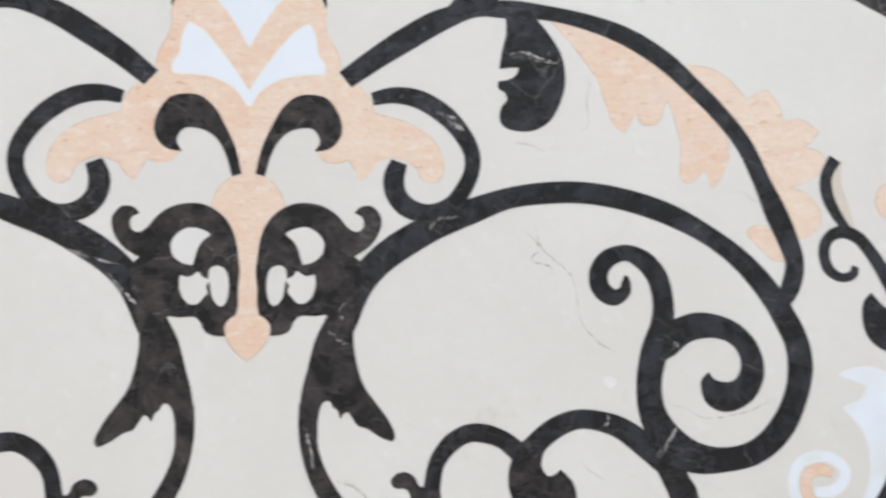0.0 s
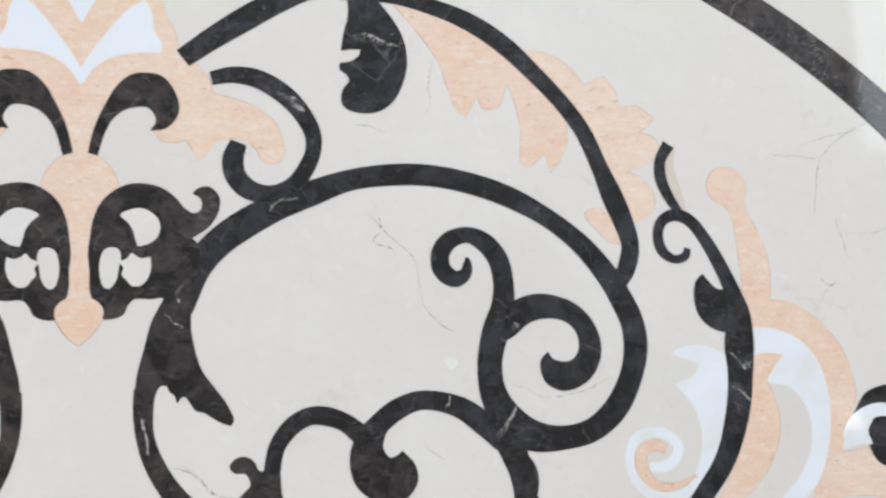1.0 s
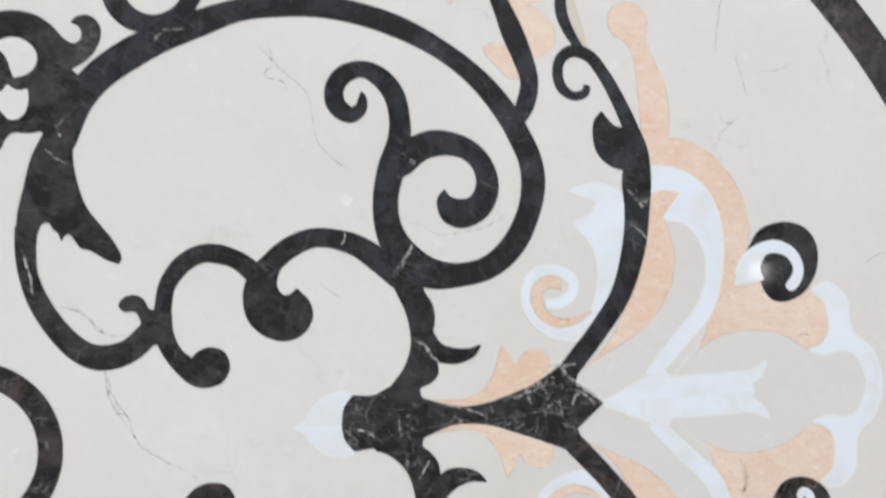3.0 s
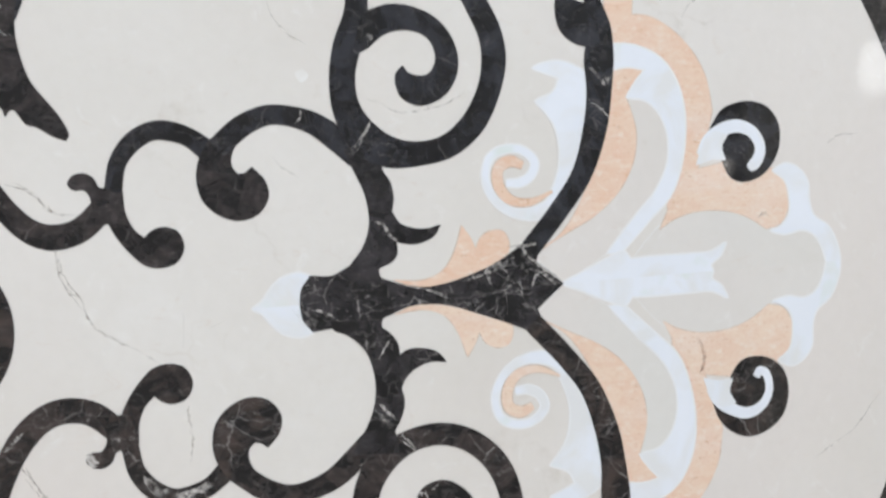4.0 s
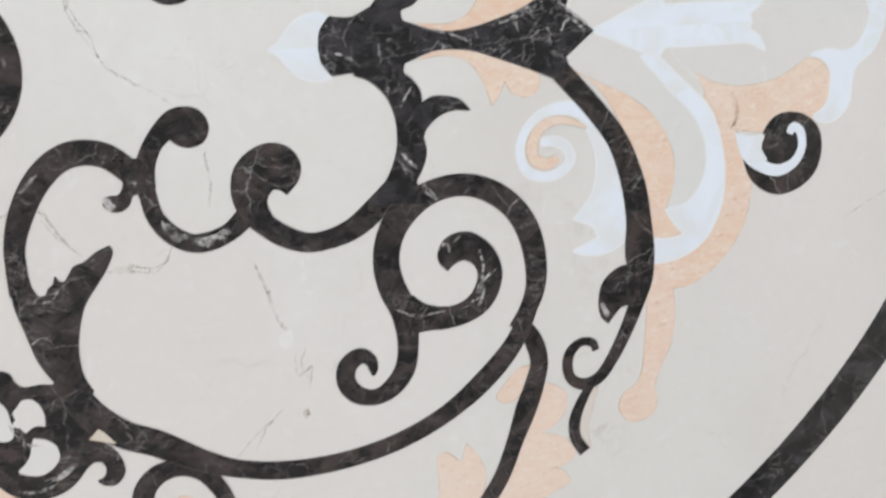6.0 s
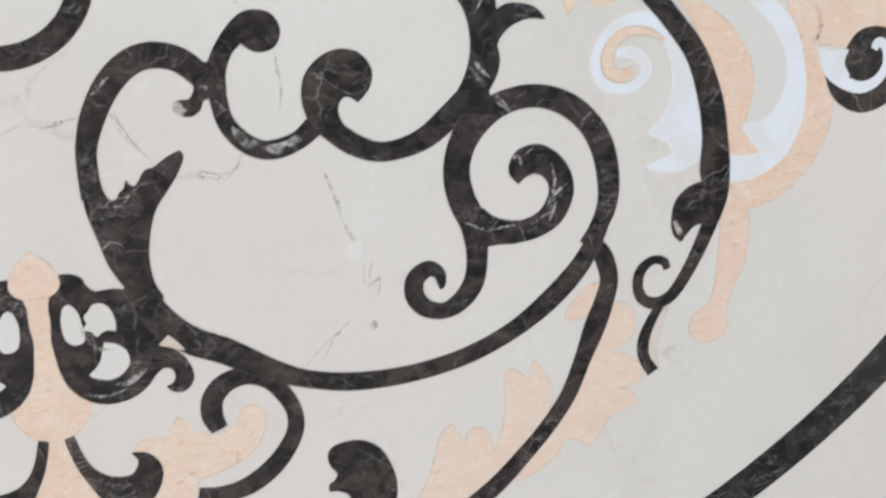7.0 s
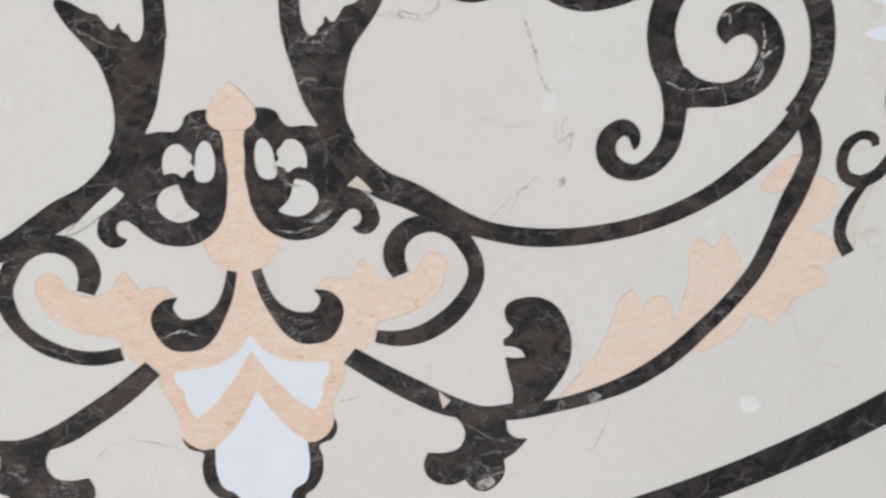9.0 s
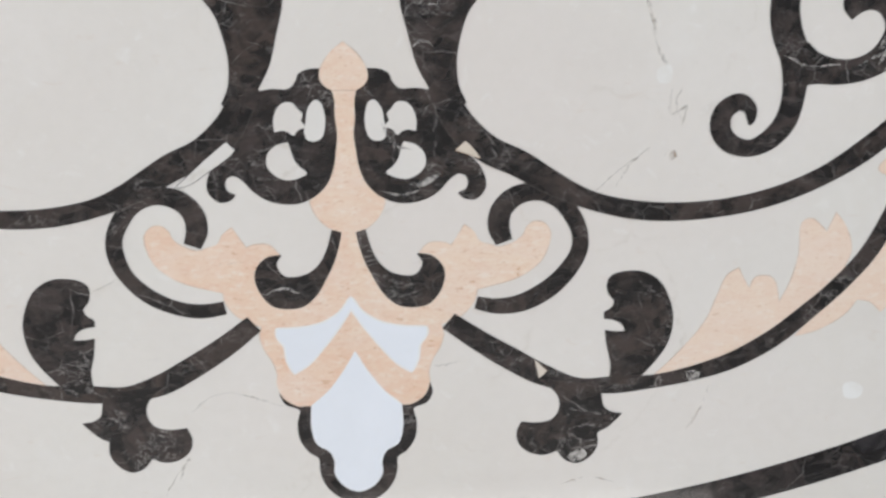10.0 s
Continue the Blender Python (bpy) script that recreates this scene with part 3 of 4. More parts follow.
inlay("bar", "ringlet_bar", "dark", "dark", [(150, 616, 15), (175, 621, 19), (205, 617, 22), (235, 600, 23), (257, 577, 21), (271, 550, 19), (271, 527, 18), (261, 504, 19), (245, 484, 20), (220, 474, 20), (194, 479, 23), (178, 496, 24), (175, 517, 24), (182, 537, 19)], only={(1, 1), (-1, 1), (1, -1)})
inlay("bar", "ringlet_bar", "dark", "dark", [(150, 618, 16), (178, 622, 17), (207, 617, 17), (238, 601, 18), (261, 576, 17), (271, 550, 19), (271, 527, 18), (261, 504, 19), (245, 484, 20), (220, 474, 20), (194, 479, 23), (178, 496, 24), (175, 517, 24), (182, 537, 19)], only={(-1, -1)})
inlay("plate", "mask_scroll", "dark", "dark", [(12, 382), (10, 402), (12, 421), (15, 441), (23, 461), (36, 475), (54, 484), (73, 485), (92, 480), (107, 469), (118, 456), (128, 450), (136, 453), (139, 462), (136, 470), (128, 474, 1), (134, 480), (146, 482), (155, 475), (159, 465), (155, 448), (144, 433), (126, 421, 1), (136, 411, 1), (134, 381, 1), (99, 342, 1), (93, 352, 1), (80, 350), (61, 350), (53, 342), (49, 333), (39, 328), (27, 327, 1), (16, 348), (12, 362)])
inlay("plate", "mask_chin", "peach", "top", [(0, 297, 1), (15, 310), (25, 327), (26, 338), (21, 346), (13, 351, 1)], both=True)
inlay("plate", "mask_inset", "cream", "top", [(45, 448), (55, 454), (70, 456), (83, 449), (90, 438), (88, 424), (77, 414), (65, 411, 1), (62, 420), (59, 431), (53, 440)])
inlay("plate", "mask_inset", "cream", "top", [(22, 388), (26, 405), (34, 410), (43, 408), (46, 398), (44, 388), (41, 372), (33, 362), (27, 364), (23, 375)])
inlay("plate", "mask_inset", "cream", "top", [(45, 393), (53, 397), (58, 403), (64, 399, 1), (70, 397), (79, 399, 1), (80, 388), (78, 378), (75, 371, 1), (68, 365), (58, 365), (52, 372, 1), (47, 378), (49, 386, 1)])
inlay("plate", "mask_drop", "peach", "peach", [(0, 522), (19, 518), (36, 502), (43, 482), (39, 471), (28, 459), (19, 441), (14, 415), (13, 382), (15, 359), (19, 349), (26, 336), (25, 327), (15, 311), (0, 297, 1)], both=True)
inlay("plate", "comma_hook", "dark", "dark", [(9, 522, 1), (12, 537), (18, 558), (29, 582), (41, 603), (57, 617), (73, 620), (93, 616), (107, 598), (112, 577), (107, 563), (96, 553), (80, 550, 1), (86, 560), (85, 568), (77, 578), (64, 579), (48, 574), (35, 562), (26, 544), (19, 519, 1)])
inlay("plate", "crown_wing", "peach", "peach", [(0, 517, 1), (10, 518, 1), (18, 546), (33, 576), (58, 598), (85, 597), (99, 579), (92, 560), (82, 549, 1), (93, 537), (110, 536), (120, 540, 1), (126, 530), (135, 514, 1), (146, 523), (153, 535), (166, 540, 1), (176, 543), (192, 538), (204, 528), (208, 518), (217, 511), (228, 513), (236, 524), (235, 541), (227, 561), (210, 577), (190, 587), (166, 594), (151, 598, 1), (149, 611), (137, 629), (119, 640), (108, 644, 1), (0, 666, 1)])
inlay("plate", "crown_base", "peach", "peach", [(0, 658, 1), (108, 643, 1), (111, 657), (107, 675), (98, 692), (93, 710), (94, 724), (87, 744), (70, 756), (56, 756), (31, 763, 1), (0, 762, 1)])
inlay("plate", "crown_drop", "white", "white", [(0, 680, 1), (14, 706), (34, 735), (56, 756, 1), (57, 789), (51, 813), (36, 824), (30, 839), (30, 859), (18, 878), (0, 886)], both=True, low_shift=3)
inlay("plate", "crown_border", "dark", "low", [(0, 734, 1), (80, 736, 1), (92, 726, 1), (94, 740), (87, 754), (71, 762), (74, 781), (72, 806), (61, 825), (50, 834), (49, 853), (42, 876), (24, 896), (0, 907)], both=True, low_shift=3)
inlay("plate", "crown_pane", "white", "white", [(0, 606, 1), (13, 626), (36, 641), (63, 647), (90, 648, 1), (90, 658), (82, 671), (79, 693), (72, 709, 1), (55, 697), (35, 673), (15, 645), (0, 620, 1)])
inlay("plate", "comma_leaf", "dark", "dark", [(318, 732, 1), (319, 704), (313, 680), (309, 657, 1), (320, 659), (334, 659, 1), (330, 649), (319, 642), (307, 640, 1), (307, 632), (314, 627), (318, 618), (310, 606), (308, 591), (313, 583), (327, 578), (351, 579), (372, 593), (386, 620), (391, 644), (387, 675), (375, 698), (357, 722, 1), (351, 734, 1)])
inlay("plate", "trefoil", "dark", "dark", [(230, 724, 1), (244, 734), (255, 748), (258, 766), (249, 783), (231, 788), (210, 786, 1), (205, 802), (209, 819), (224, 832), (242, 835), (257, 829, 1), (268, 843), (283, 849), (298, 841), (308, 824), (307, 803, 1), (320, 795), (337, 776, 1), (324, 774), (313, 765), (309, 746, 1), (305, 732, 1)])
inlay("plate", "inner_leaf", "peach", "peach", [(372, 724, 1), (406, 684), (432, 645), (443, 611), (452, 585), (465, 575, 1), (481, 603, 1), (487, 588), (504, 587), (512, 595), (520, 622, 1), (530, 595), (536, 558), (535, 517), (545, 512), (566, 529, 1), (574, 505, 1), (588, 523), (599, 553), (592, 582, 1), (578, 612), (526, 667), (458, 705, 1)])
inlay("plate", "outer_leaf", "peach", "peach", [(547, 666, 1), (581, 660), (607, 643), (625, 620, 1), (641, 630), (653, 633, 1), (666, 616), (672, 592, 1), (694, 595), (718, 579, 1), (708, 567), (697, 560, 1), (717, 552), (724, 540), (705, 518), (676, 507, 1), (695, 499), (711, 480), (711, 458), (696, 445), (680, 439, 1), (655, 480), (639, 528), (614, 573), (572, 632, 1)], half=1)
inlay("plate", "outer_leaf", "peach", "peach", [(545, 669, 1), (572, 661), (603, 640), (616, 620, 1), (632, 623), (648, 637, 1), (664, 617), (673, 601, 1), (696, 592), (717, 583, 1), (708, 567), (697, 560, 1), (717, 552), (724, 540), (705, 518), (676, 507, 1), (695, 499), (711, 480), (711, 458), (696, 445), (680, 439, 1), (655, 480), (639, 528), (614, 573), (572, 632, 1)], half=-1)
inlay("plate", "leaf_lobe", "peach", "peach", [(616, 450), (627, 458), (642, 456), (660, 432, 1), (669, 413, 1), (647, 415), (633, 428)])
inlay("bar", "tendril_tip", "dark", "dark", [(737, 544, 15), (724, 522, 14), (723, 499, 15), (732, 475, 13), (745, 454, 10)])
inlay("plate", "tendril_sliver", "beige", "peach", [(746, 543, 1), (742, 511), (750, 481), (757, 455, 1), (733, 477), (727, 503), (732, 530)])
inlay("bar", "right_stem", "dark", "dark", [(754, 406, 8), (750, 396, 10), (734, 392, 10), (718, 404, 13), (714, 425, 13), (721, 442, 13), (739, 450, 15), (759, 443, 15), (777, 421, 16), (796, 387, 18), (812, 350, 21), (821, 318, 28), (817, 285, 40), (815, 240, 34), (808, 196, 32), (787, 138, 27), (756, 96, 25), (711, 46, 25)])
inlay("plate", "thorn", "dark", "dark", [(816, 353, 1), (792, 352), (781, 361), (772, 372, 1), (762, 361), (759, 339), (765, 317), (784, 301), (819, 294, 1)])
inlay("plate", "crescent", "peach", "peach", [(717, 40, 1), (762, 63), (801, 82), (836, 110), (859, 146), (866, 184), (860, 213), (853, 231, 1), (865, 251), (883, 267, 1), (852, 270), (824, 261, 1), (817, 193), (795, 125), (758, 67)])
inlay("plate", "white_arc", "white", "white", [(818, 34, 1), (857, 76), (890, 109), (909, 143), (912, 177), (903, 206), (882, 227), (854, 232, 1), (869, 252), (883, 267, 1), (856, 271), (823, 265, 1), (821, 299, 1), (868, 297), (906, 279), (928, 247), (937, 206), (932, 153), (914, 106), (881, 74), (838, 34, 1)])
inlay("plate", "flame_tail", "peach", "peach", [(822, 279, 1), (827, 353), (824, 406), (820, 443), (812, 460), (793, 472), (787, 490), (796, 508), (815, 514), (837, 505), (843, 486), (839, 470), (849, 440), (862, 413), (868, 375), (864, 327, 1), (850, 279, 1)])
inlay("plate", "flame", "peach", "peach", [(828, 301, 1), (864, 337, 1), (888, 335), (916, 322), (947, 295), (970, 257), (979, 212, 1), (962, 156), (939, 107), (907, 85, 1), (909, 128), (925, 175), (915, 234), (868, 286), (827, 292, 1)])
inlay("plate", "volute", "dark", "dark", [(965, 175, 1), (975, 199), (993, 217), (1019, 227), (1050, 221), (1074, 202), (1083, 172), (1077, 144), (1059, 127), (1035, 120), (1011, 124), (995, 142), (991, 160), (997, 179, 1)], half=-1)
inlay("plate", "volute", "dark", "dark", [(965, 172, 1), (976, 190), (992, 211), (1010, 219), (1031, 222), (1051, 219), (1067, 210), (1079, 192), (1081, 172), (1075, 150), (1055, 126), (1025, 116), (1006, 121), (995, 136), (991, 158), (997, 176, 1)], half=1)
inlay("bar", "volute_line", "white", "top", [(965, 155, 18), (974, 171, 19), (995, 188, 15), (1019, 195, 14), (1042, 186, 12), (1053, 166, 11), (1048, 144, 11), (1038, 140, 11), (1033, 148, 9)], half=-1)
inlay("bar", "volute_line", "white", "top", [(962, 152, 20), (973, 172, 20), (993, 186, 17), (1017, 190, 16), (1040, 180, 15), (1050, 160, 15), (1045, 144, 15), (1037, 137, 14), (1032, 135, 9), (1030, 134, 3)], half=1)
inlay("plate", "volute_root", "white", "top", [(952, 141, 1), (976, 147), (996, 146, 1), (991, 163), (1000, 179, 1), (980, 184), (965, 173)])
inlay("plate", "palmette_leaf", "peach", "peach", [(895, 60, 1), (917, 72), (950, 80), (992, 79), (1026, 69), (1056, 51, 1), (1078, 57), (1091, 75), (1094, 97), (1087, 116), (1074, 131, 1), (1001, 144, 1), (959, 137), (936, 132, 1), (922, 112), (909, 87)])
inlay("plate", "palmette_edge", "white", "white", [(1069, 129, 1), (1091, 137), (1110, 129), (1123, 112), (1125, 84), (1132, 65), (1156, 47), (1170, 18), (1173, 0, 1), (1151, 0, 1), (1145, 19), (1132, 39), (1113, 47), (1086, 43), (1062, 48, 1), (1079, 53), (1092, 67), (1094, 93), (1088, 115)])
inlay("plate", "palmette_heart", "white", "white", [(753, 0, 1), (780, 11), (820, 28), (840, 35), (851, 24, 1), (884, 25), (933, 25), (970, 26), (993, 37, 1), (984, 21), (969, 9), (972, 0, 1)])
inlay("plate", "white_leaf", "white", "white", [(725, 271, 1), (743, 277), (766, 278), (789, 269), (808, 254, 1), (803, 207), (788, 157), (767, 116), (748, 89, 1), (725, 90, 1), (740, 110), (753, 138), (758, 166), (752, 198), (740, 216), (727, 230, 1), (752, 241), (761, 258, 1), (742, 265)])
inlay("bar", "white_scroll", "white", "white", [(791, 179, 9), (764, 117, 17), (730, 93, 16), (696, 92, 11), (669, 109, 10), (656, 136, 9), (663, 162, 9), (683, 172, 9), (706, 170, 9), (722, 155, 10), (717, 139, 10), (702, 130, 10), (683, 130, 7)])
inlay("bar", "peach_scroll", "peach", "peach_top", [(745, 117, 2), (714, 105, 9), (688, 109, 12), (673, 127, 14), (674, 149, 14), (690, 157, 14), (706, 151, 9)])
inlay("plate", "fleuron_leaf", "peach", "peach", [(531, 21, 1), (569, 18), (595, 28), (610, 48), (622, 81, 1), (632, 67), (639, 52, 1), (647, 66), (662, 73), (676, 71), (683, 60), (683, 47), (671, 30, 1), (637, 15), (601, 7), (565, 7, 1)])
inlay("plate", "nub", "white", "white", [(361, 0, 1), (372, 6), (383, 20), (397, 32), (417, 37), (431, 33, 1), (426, 20), (417, 0, 1)])
inlay("bar", "scroll_bar", "dark", "dark", [(114, 366, 29), (131, 395, 33), (161, 422, 32), (196, 439, 31), (222, 455, 29), (251, 472, 25), (286, 487, 21), (340, 499, 22), (410, 500, 21), (484, 487, 21), (549, 460, 22), (601, 423, 26), (638, 385, 24), (657, 353, 21), (667, 330, 19)], half=-1)
inlay("bar", "spiral_bar", "dark", "dark", [(458, 396, 2), (459, 389, 9), (456, 376, 14), (443, 369, 19), (427, 380, 22), (425, 400, 22), (437, 417, 21), (460, 424, 19), (481, 415, 23), (498, 394, 25), (504, 364, 25), (501, 321, 31), (487, 287, 32), (482, 257, 31), (488, 226, 32), (505, 199, 34), (537, 179, 28), (577, 172, 26), (614, 182, 27), (645, 206, 28), (664, 237, 29), (673, 276, 28), (672, 312, 25), (659, 343, 22), (645, 363, 21)], half=-1)
inlay("plate", "spiral_hook", "dark", "dark", [(505, 351, 1), (530, 348), (551, 349), (580, 345), (606, 333), (621, 314), (628, 289), (623, 265), (610, 246), (589, 232), (571, 231), (555, 238), (547, 253), (548, 264), (558, 276, 1), (566, 269), (578, 265), (590, 270), (597, 283), (595, 297), (584, 313), (566, 321), (548, 321), (527, 314), (513, 302, 1), (495, 314, 1)], half=-1)
inlay("plate", "thorned_trunk", "dark", "dark", [(451, 22, 1), (513, 26, 1), (514, 34), (524, 43), (533, 56), (535, 71, 1), (547, 65), (563, 65), (582, 71), (594, 84, 1), (574, 82), (553, 89), (539, 102), (535, 111, 1), (538, 127), (534, 144), (524, 162, 1), (530, 190, 1), (468, 185, 1), (492, 151), (503, 119), (502, 85), (492, 59), (473, 41), (457, 34, 1)], half=-1)
inlay("plate", "palmette_egg", "ivory", "low", [(851, 21, 1), (891, 62), (917, 74), (950, 82), (992, 81), (1026, 70), (1058, 53), (1086, 46), (1113, 49), (1135, 40), (1149, 19), (1154, 0, 1), (803, 0, 1)])
inlay("plate", "crescent_inset", "ivory", "low", [(818, 34, 1), (857, 76), (890, 109), (910, 143), (914, 177), (905, 208), (882, 228), (849, 234, 1), (861, 183), (853, 145), (832, 112), (797, 83), (758, 65), (713, 40, 1), (755, 0, 1)])
inlay("plate", "chip", "beige", "top", [(124, 422, 1), (135, 412, 1), (142, 419), (152, 432, 1), (141, 428)], only={(1, -1)})
inlay("plate", "break_chip", "beige", "top", [(224, 696, 1), (239, 712, 1), (230, 722, 1)], only={(1, -1)})
inlay("plate", "wedge_inset", "cream", "top", [(134, 410, 1), (125, 419, 1), (129, 425), (160, 448), (180, 461), (196, 465, 1), (159, 431)], only={(-1, -1)})

vein([(-12, -168), (16, -159), (31, -164), (49, -159), (66, -157)], 3)
vein([(104, -154), (115, -176), (125, -194), (141, -211)], 3)
vein([(168, -229), (192, -229), (217, -233)], 2)
vein([(383, 186), (410, 158), (423, 150)], 2)
vein([(153, 78), (156, 56), (174, 24), (185, -5), (216, -27), (242, -45), (272, -71)], 3)
vein([(281, -104), (283, -124), (285, -144), (280, -173)], 4)
vein([(95, -149), (108, -166), (116, -180), (126, -197)], 2)
vein([(111, 159), (132, 144), (148, 124), (183, 119)], 3)
vein([(324, -235), (338, -272), (346, -306), (362, -331)], 5)
vein([(366, -352), (367, -383), (384, -374), (380, -399)], 4)
vein([(171, -227), (198, -230), (223, -229), (237, -212)], 2)
vein([(102, -165), (113, -181), (123, -194)], 2)
vein([(287, -474), (312, -448), (347, -423)], 2)
vein([(-201, -762), (-179, -742), (-154, -736), (-123, -743), (-89, -757)], 3)
vein([(-303, -593), (-285, -585), (-270, -575)], 2)
vein([(-245, -889), (-227, -854), (-207, -829)], 2)
vein([(310, -469), (325, -441), (346, -421)], 2)
vein([(346, 465), (355, 431), (391, 396), (403, 334), (443, 299)], 2)
vein([(531, 428), (533, 396)], 2)
vein([(965, 359), (948, 348), (937, 330)], 2)
vein([(923, 544), (976, 561), (1037, 570)], 2)
vein([(103, 156), (118, 151), (136, 139), (151, 124), (163, 119)], 3)
vein([(150, 78), (153, 49), (173, 16)], 2)
vein([(1122, -271), (1154, -254), (1187, -238), (1219, -206), (1235, -191)], 2)
vein([(946, 78), (958, 49), (968, 22), (967, -14), (969, -51)], 2)
vein([(1157, 161), (1175, 172), (1211, 174)], 2)
vein([(377, -350), (372, -370), (380, -391)], 2)
pale_line([(503, -133), (513, -146), (522, -155)], 3)
pale_line([(528, -163), (540, -175), (551, -187)], 3)
pale_line([(475, -215), (480, -201), (483, -188)], 3)
pale_line([(600, -287), (604, -308), (594, -331)], 5)
pale_line([(564, -242), (571, -238), (576, -234)], 3)
pale_line([(634, -216), (643, -204), (652, -196)], 3)
pale_line([(661, -282), (672, -275)], 4)
pale_line([(500, -132), (511, -147), (521, -158)], 3)
pale_line([(527, -172), (541, -182), (550, -190)], 3)
pale_line([(507, -75), (515, -63), (524, -50)], 3)
pale_line([(596, 5), (598, -12)], 3)
pale_line([(83, -134), (93, -126), (104, -115)], 6)
pale_line([(181, -107), (190, -99)], 3)
pale_line([(170, -150), (174, -155), (181, -158)], 8)
pale_line([(92, -257), (102, -255), (112, -242)], 4)
pale_line([(228, -179), (237, -193), (247, -203)], 9)
pale_line([(275, -203), (294, -204), (304, -198)], 7)
pale_line([(-210, 431), (-183, 421), (-147, 411)], 5)
pale_line([(-163, 403), (-146, 383), (-126, 361)], 5)
pale_line([(600, -253), (604, -281), (597, -315)], 4)
pale_line([(488, -315), (516, -328), (554, -326)], 3)
pale_line([(538, 15), (579, 4), (607, -10)], 4)
pale_line([(431, -7), (450, -13), (466, -27)], 4)
pale_line([(676, 51), (709, 51), (720, 53)], 5)
pale_line([(652, 21), (667, 33), (685, 5)], 4)
pale_line([(567, 10), (567, -10)], 3)
pale_line([(676, 6), (677, -32)], 3)
pale_line([(37, -470), (62, -476), (85, -469)], 4)
pale_line([(484, 173), (497, 188), (512, 207)], 3)
pale_line([(341, 678), (356, 668), (381, 665)], 3)
pale_line([(814, 273), (823, 258), (830, 249)], 4)
vein([(1077, 588), (1022, 575), (985, 554), (956, 526), (948, 498), (941, 452)], 3)
vein([(881, 532), (918, 531), (957, 528)], 2)
vein([(985, 425), (1033, 428), (1061, 440)], 3)
vein([(970, 448), (978, 421), (986, 390)], 2)
vein([(971, 365), (953, 356), (941, 367)], 3)
vein([(901, 361), (909, 352)], 4)
vein([(940, 352), (939, 322)], 2)
vein([(511, 237), (525, 234), (543, 223), (575, 222), (613, 231), (636, 245)], 2)
vein([(335, 452), (352, 431), (342, 417), (365, 407), (368, 397)], 2)
vein([(423, 645), (418, 615), (419, 590), (409, 575)], 2)
vein([(320, 562), (341, 561), (362, 552)], 2)
vein([(537, 403), (552, 405)], 2)
vein([(418, 323), (431, 306)], 2)
vein([(151, 84), (152, 62), (159, 40), (169, 29)], 3)
vein([(283, 2), (281, -39)], 2)
vein([(307, -19), (326, -11)], 3)
pink_vein([(169, -226), (193, -227), (214, -235)], 4)
vein([(31, -166), (52, -160), (70, -156), (94, -156)], 3)
pink_vein([(163, -230), (190, -233), (218, -236), (239, -208)], 4)
vein([(363, -434), (368, -424)], 6)
vein([(-263, -658), (-251, -660)], 3)
vein([(-249, -687), (-235, -685)], 3)
vein([(-225, -865), (-216, -840), (-209, -827)], 3)
vein([(97, -702), (114, -701), (132, -696)], 2)
pink_vein([(422, -803), (437, -770), (445, -737)], 4)
pink_vein([(261, -884), (297, -872), (335, -880)], 3)
pale_line([(802, 272), (818, 256), (822, 250), (837, 263)], 7)
pale_line([(822, 250), (832, 256)], 6)
pale_line([(798, 229), (815, 220), (828, 206)], 4)
pale_line([(515, 212), (505, 197), (496, 180), (487, 172)], 4)
pale_line([(323, 676), (341, 678), (359, 670), (377, 667)], 5)
pale_line([(381, 696), (370, 672)], 4)
pale_line([(339, 605), (340, 580)], 3)
pale_line([(228, 602), (242, 594), (255, 592)], 7)
pale_line([(216, 452), (230, 466), (253, 469)], 4)
pale_line([(253, 483), (267, 466)], 4)
pale_line([(219, 455), (233, 447)], 5)
pale_line([(95, 332), (108, 319), (121, 315)], 3)
pale_line([(118, 368), (109, 355), (114, 342)], 4)
pale_line([(67, 220), (74, 195), (77, 169)], 4)
pale_line([(505, 95), (522, 88), (532, 73), (540, 66)], 5)
pale_line([(507, -125), (516, -138), (526, -148)], 6)
pale_line([(533, -163), (551, -189)], 5)
pale_line([(429, 228), (430, 219), (423, 211)], 3)
pale_line([(408, -5), (417, -19)], 4)
pale_line([(445, -4), (450, -25)], 4)
pale_line([(472, -10), (488, -32)], 4)
pale_line([(499, -19), (504, -40)], 4)
pale_line([(503, -74), (516, -65)], 4)
pale_line([(529, -104), (533, -121)], 4)
pale_line([(493, -5), (509, -16)], 4)
pale_line([(442, 2), (465, -9)], 4)
pale_line([(615, 12), (637, 17), (660, 23), (690, 38)], 5)
pale_line([(658, 3), (652, 24), (674, 33)], 5)
pale_line([(694, 56), (708, 38), (727, 22), (753, 3)], 5)
pale_line([(711, -1), (723, 16), (745, 0)], 5)
pale_line([(672, -5), (692, 7), (699, -11)], 5)
pale_line([(628, 5), (647, 12)], 5)
pale_line([(689, 25), (716, 34)], 5)
pale_line([(547, -251), (557, -241), (564, -259)], 4)
pale_line([(578, -250), (568, -270)], 4)
pale_line([(600, -255), (585, -268)], 4)
pale_line([(621, -281), (603, -294), (592, -310)], 4)
pale_line([(610, -308), (582, -323), (567, -332)], 4)
pale_line([(596, -286), (618, -302)], 4)
pale_line([(510, -344), (489, -349)], 4)
pale_line([(554, -238), (572, -234)], 4)
pale_line([(661, -285), (676, -279)], 4)
pale_line([(643, -215), (650, -202)], 4)
pale_line([(527, -169), (551, -187)], 4)
pale_line([(501, -141), (527, -166)], 4)
pale_line([(-157, -561), (-124, -557)], 4)
pale_line([(40, -388), (55, -415), (77, -422)], 4)
pale_line([(-95, -334), (-74, -341)], 4)
pale_line([(68, -243), (73, -262)], 4)
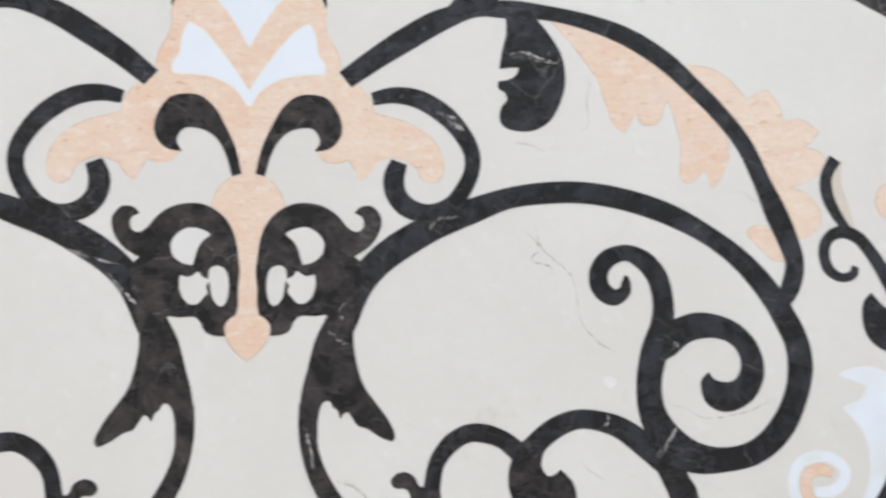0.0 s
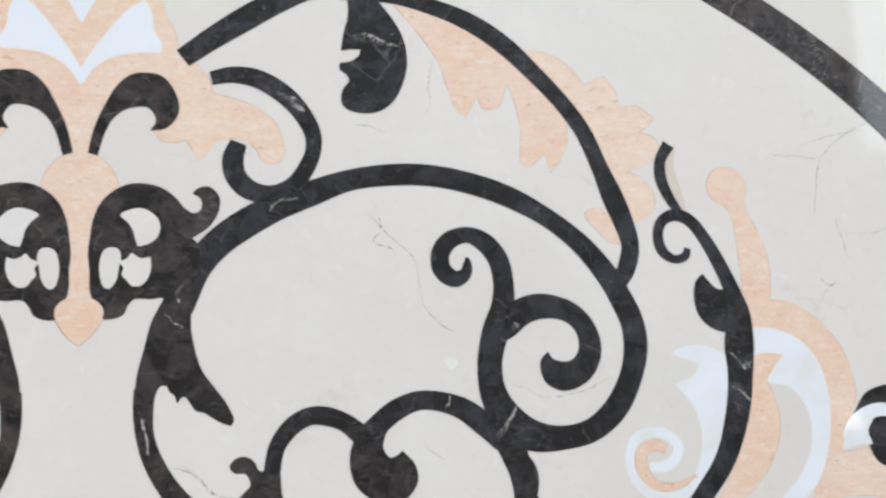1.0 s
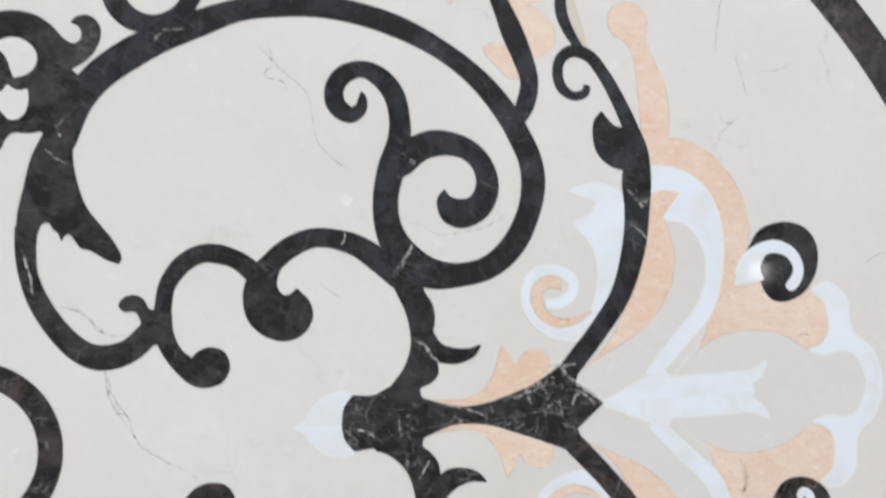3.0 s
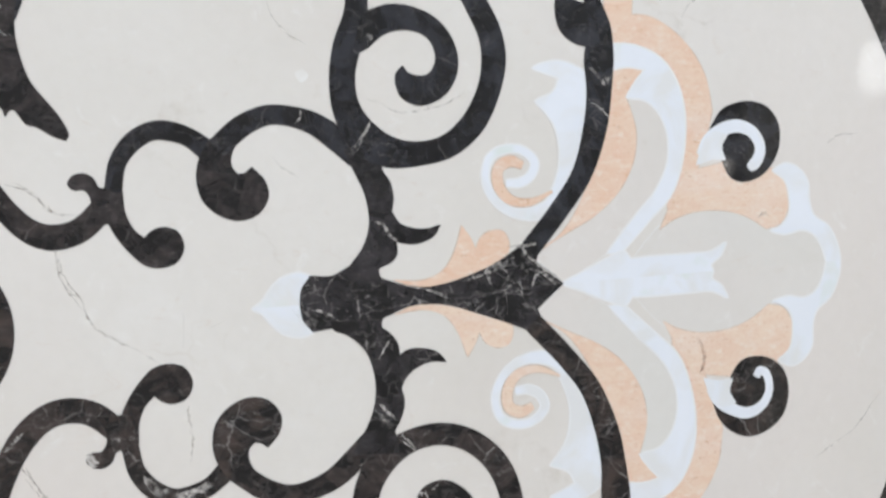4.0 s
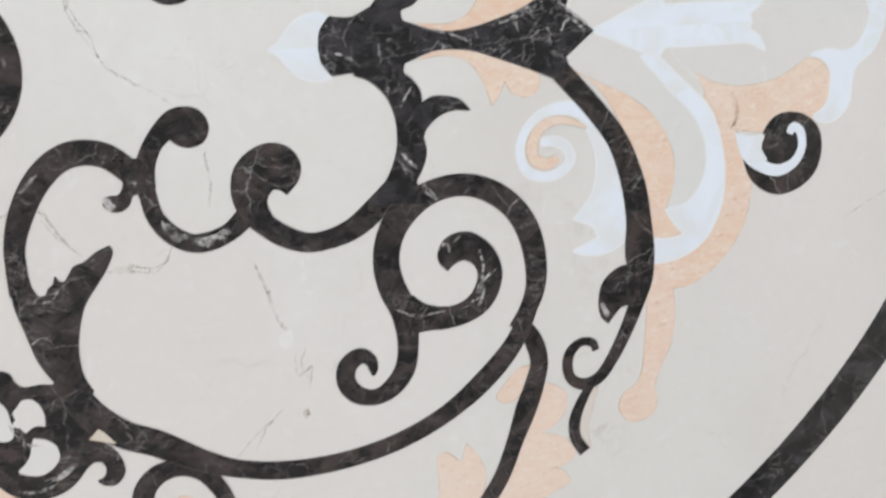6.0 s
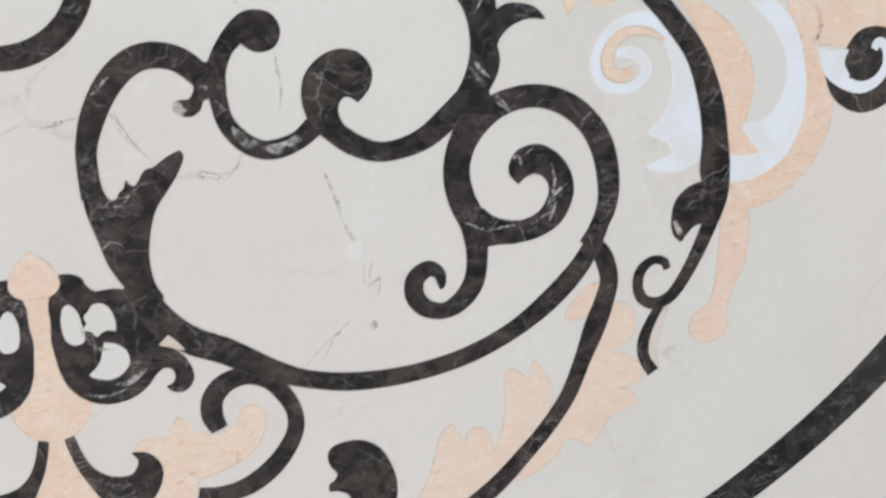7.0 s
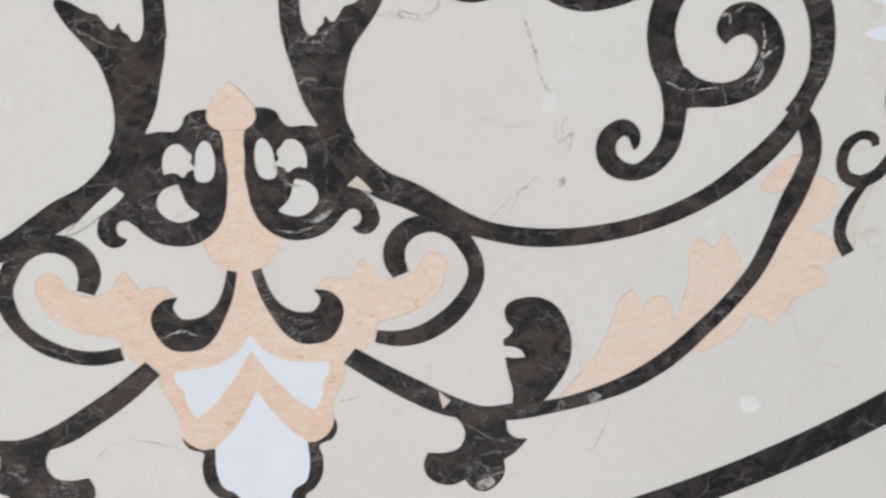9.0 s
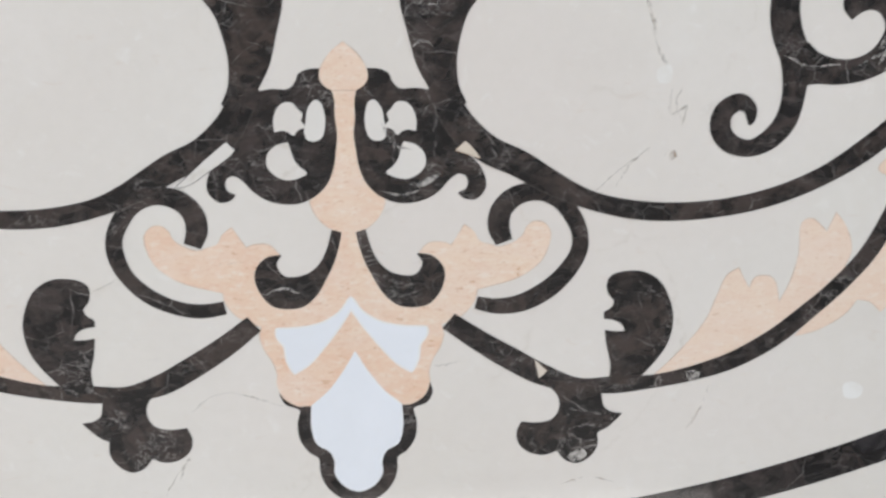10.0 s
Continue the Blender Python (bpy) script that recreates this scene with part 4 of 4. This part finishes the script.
pale_line([(73, -305), (88, -296), (100, -305)], 4)
pale_line([(-104, -296), (-86, -300)], 4)
pale_line([(-106, -278), (-90, -269)], 4)
pale_line([(89, -450), (102, -436)], 4)
pale_line([(76, -467), (92, -464)], 4)
pale_line([(-107, -603), (-80, -593), (-60, -601)], 4)
pale_line([(-40, -590), (-30, -601)], 4)
pale_line([(68, -578), (77, -600)], 4)
pale_line([(75, -563), (95, -556)], 4)
pale_line([(201, -515), (228, -509)], 4)
pale_line([(334, -500), (348, -508)], 4)
pale_line([(428, -506), (448, -496)], 4)
pale_line([(312, -599), (327, -607)], 4)
pale_line([(605, -607), (617, -592)], 4)
pale_line([(581, -637), (594, -626)], 4)
pale_line([(514, -666), (534, -659)], 4)
pale_line([(279, -794), (297, -786)], 4)
pale_line([(270, -823), (258, -806)], 4)
red_vein([(944, -83), (952, -101), (954, -121), (947, -136)], 8)
red_vein([(1043, 66), (1052, 71), (1062, 67)], 5)
fleck([(617, -739), (629, -736), (643, -746), (639, -759), (622, -759)], "pale")
fleck([(426, 270), (435, 274), (442, 267), (433, 259)], "pale")
fleck([(369, -430), (375, -425), (378, -433), (371, -438)], "tan")
fleck([(348, -330), (362, -326), (363, -345), (350, -345)], "pale")
pale_line([(512, 304), (516, 309), (521, 313)], 9)
pale_patch([(241, -198, 1), (251, -196), (264, -202), (283, -201), (298, -195), (303, -200), (286, -207), (277, -214), (263, -210), (251, -205)])
pale_patch([(228, -178), (236, -190), (247, -199), (251, -207), (240, -203), (230, -192)])
pale_patch([(168, -148), (172, -146), (177, -152), (179, -161), (173, -162), (169, -156)])
pale_patch([(279, -829), (288, -826), (296, -836), (289, -845), (279, -847), (270, -840)])
pale_patch([(72, -463), (85, -466), (100, -458), (108, -449), (98, -452), (84, -459)])
pale_patch([(236, 596), (246, 591), (258, 584), (262, 577), (250, 581), (240, 588)])
pale_patch([(414, -716), (422, -714), (432, -720), (429, -729), (418, -730)])
pale_patch([(760, -344), (765, -357), (769, -363), (774, -359), (769, -351), (764, -343)])
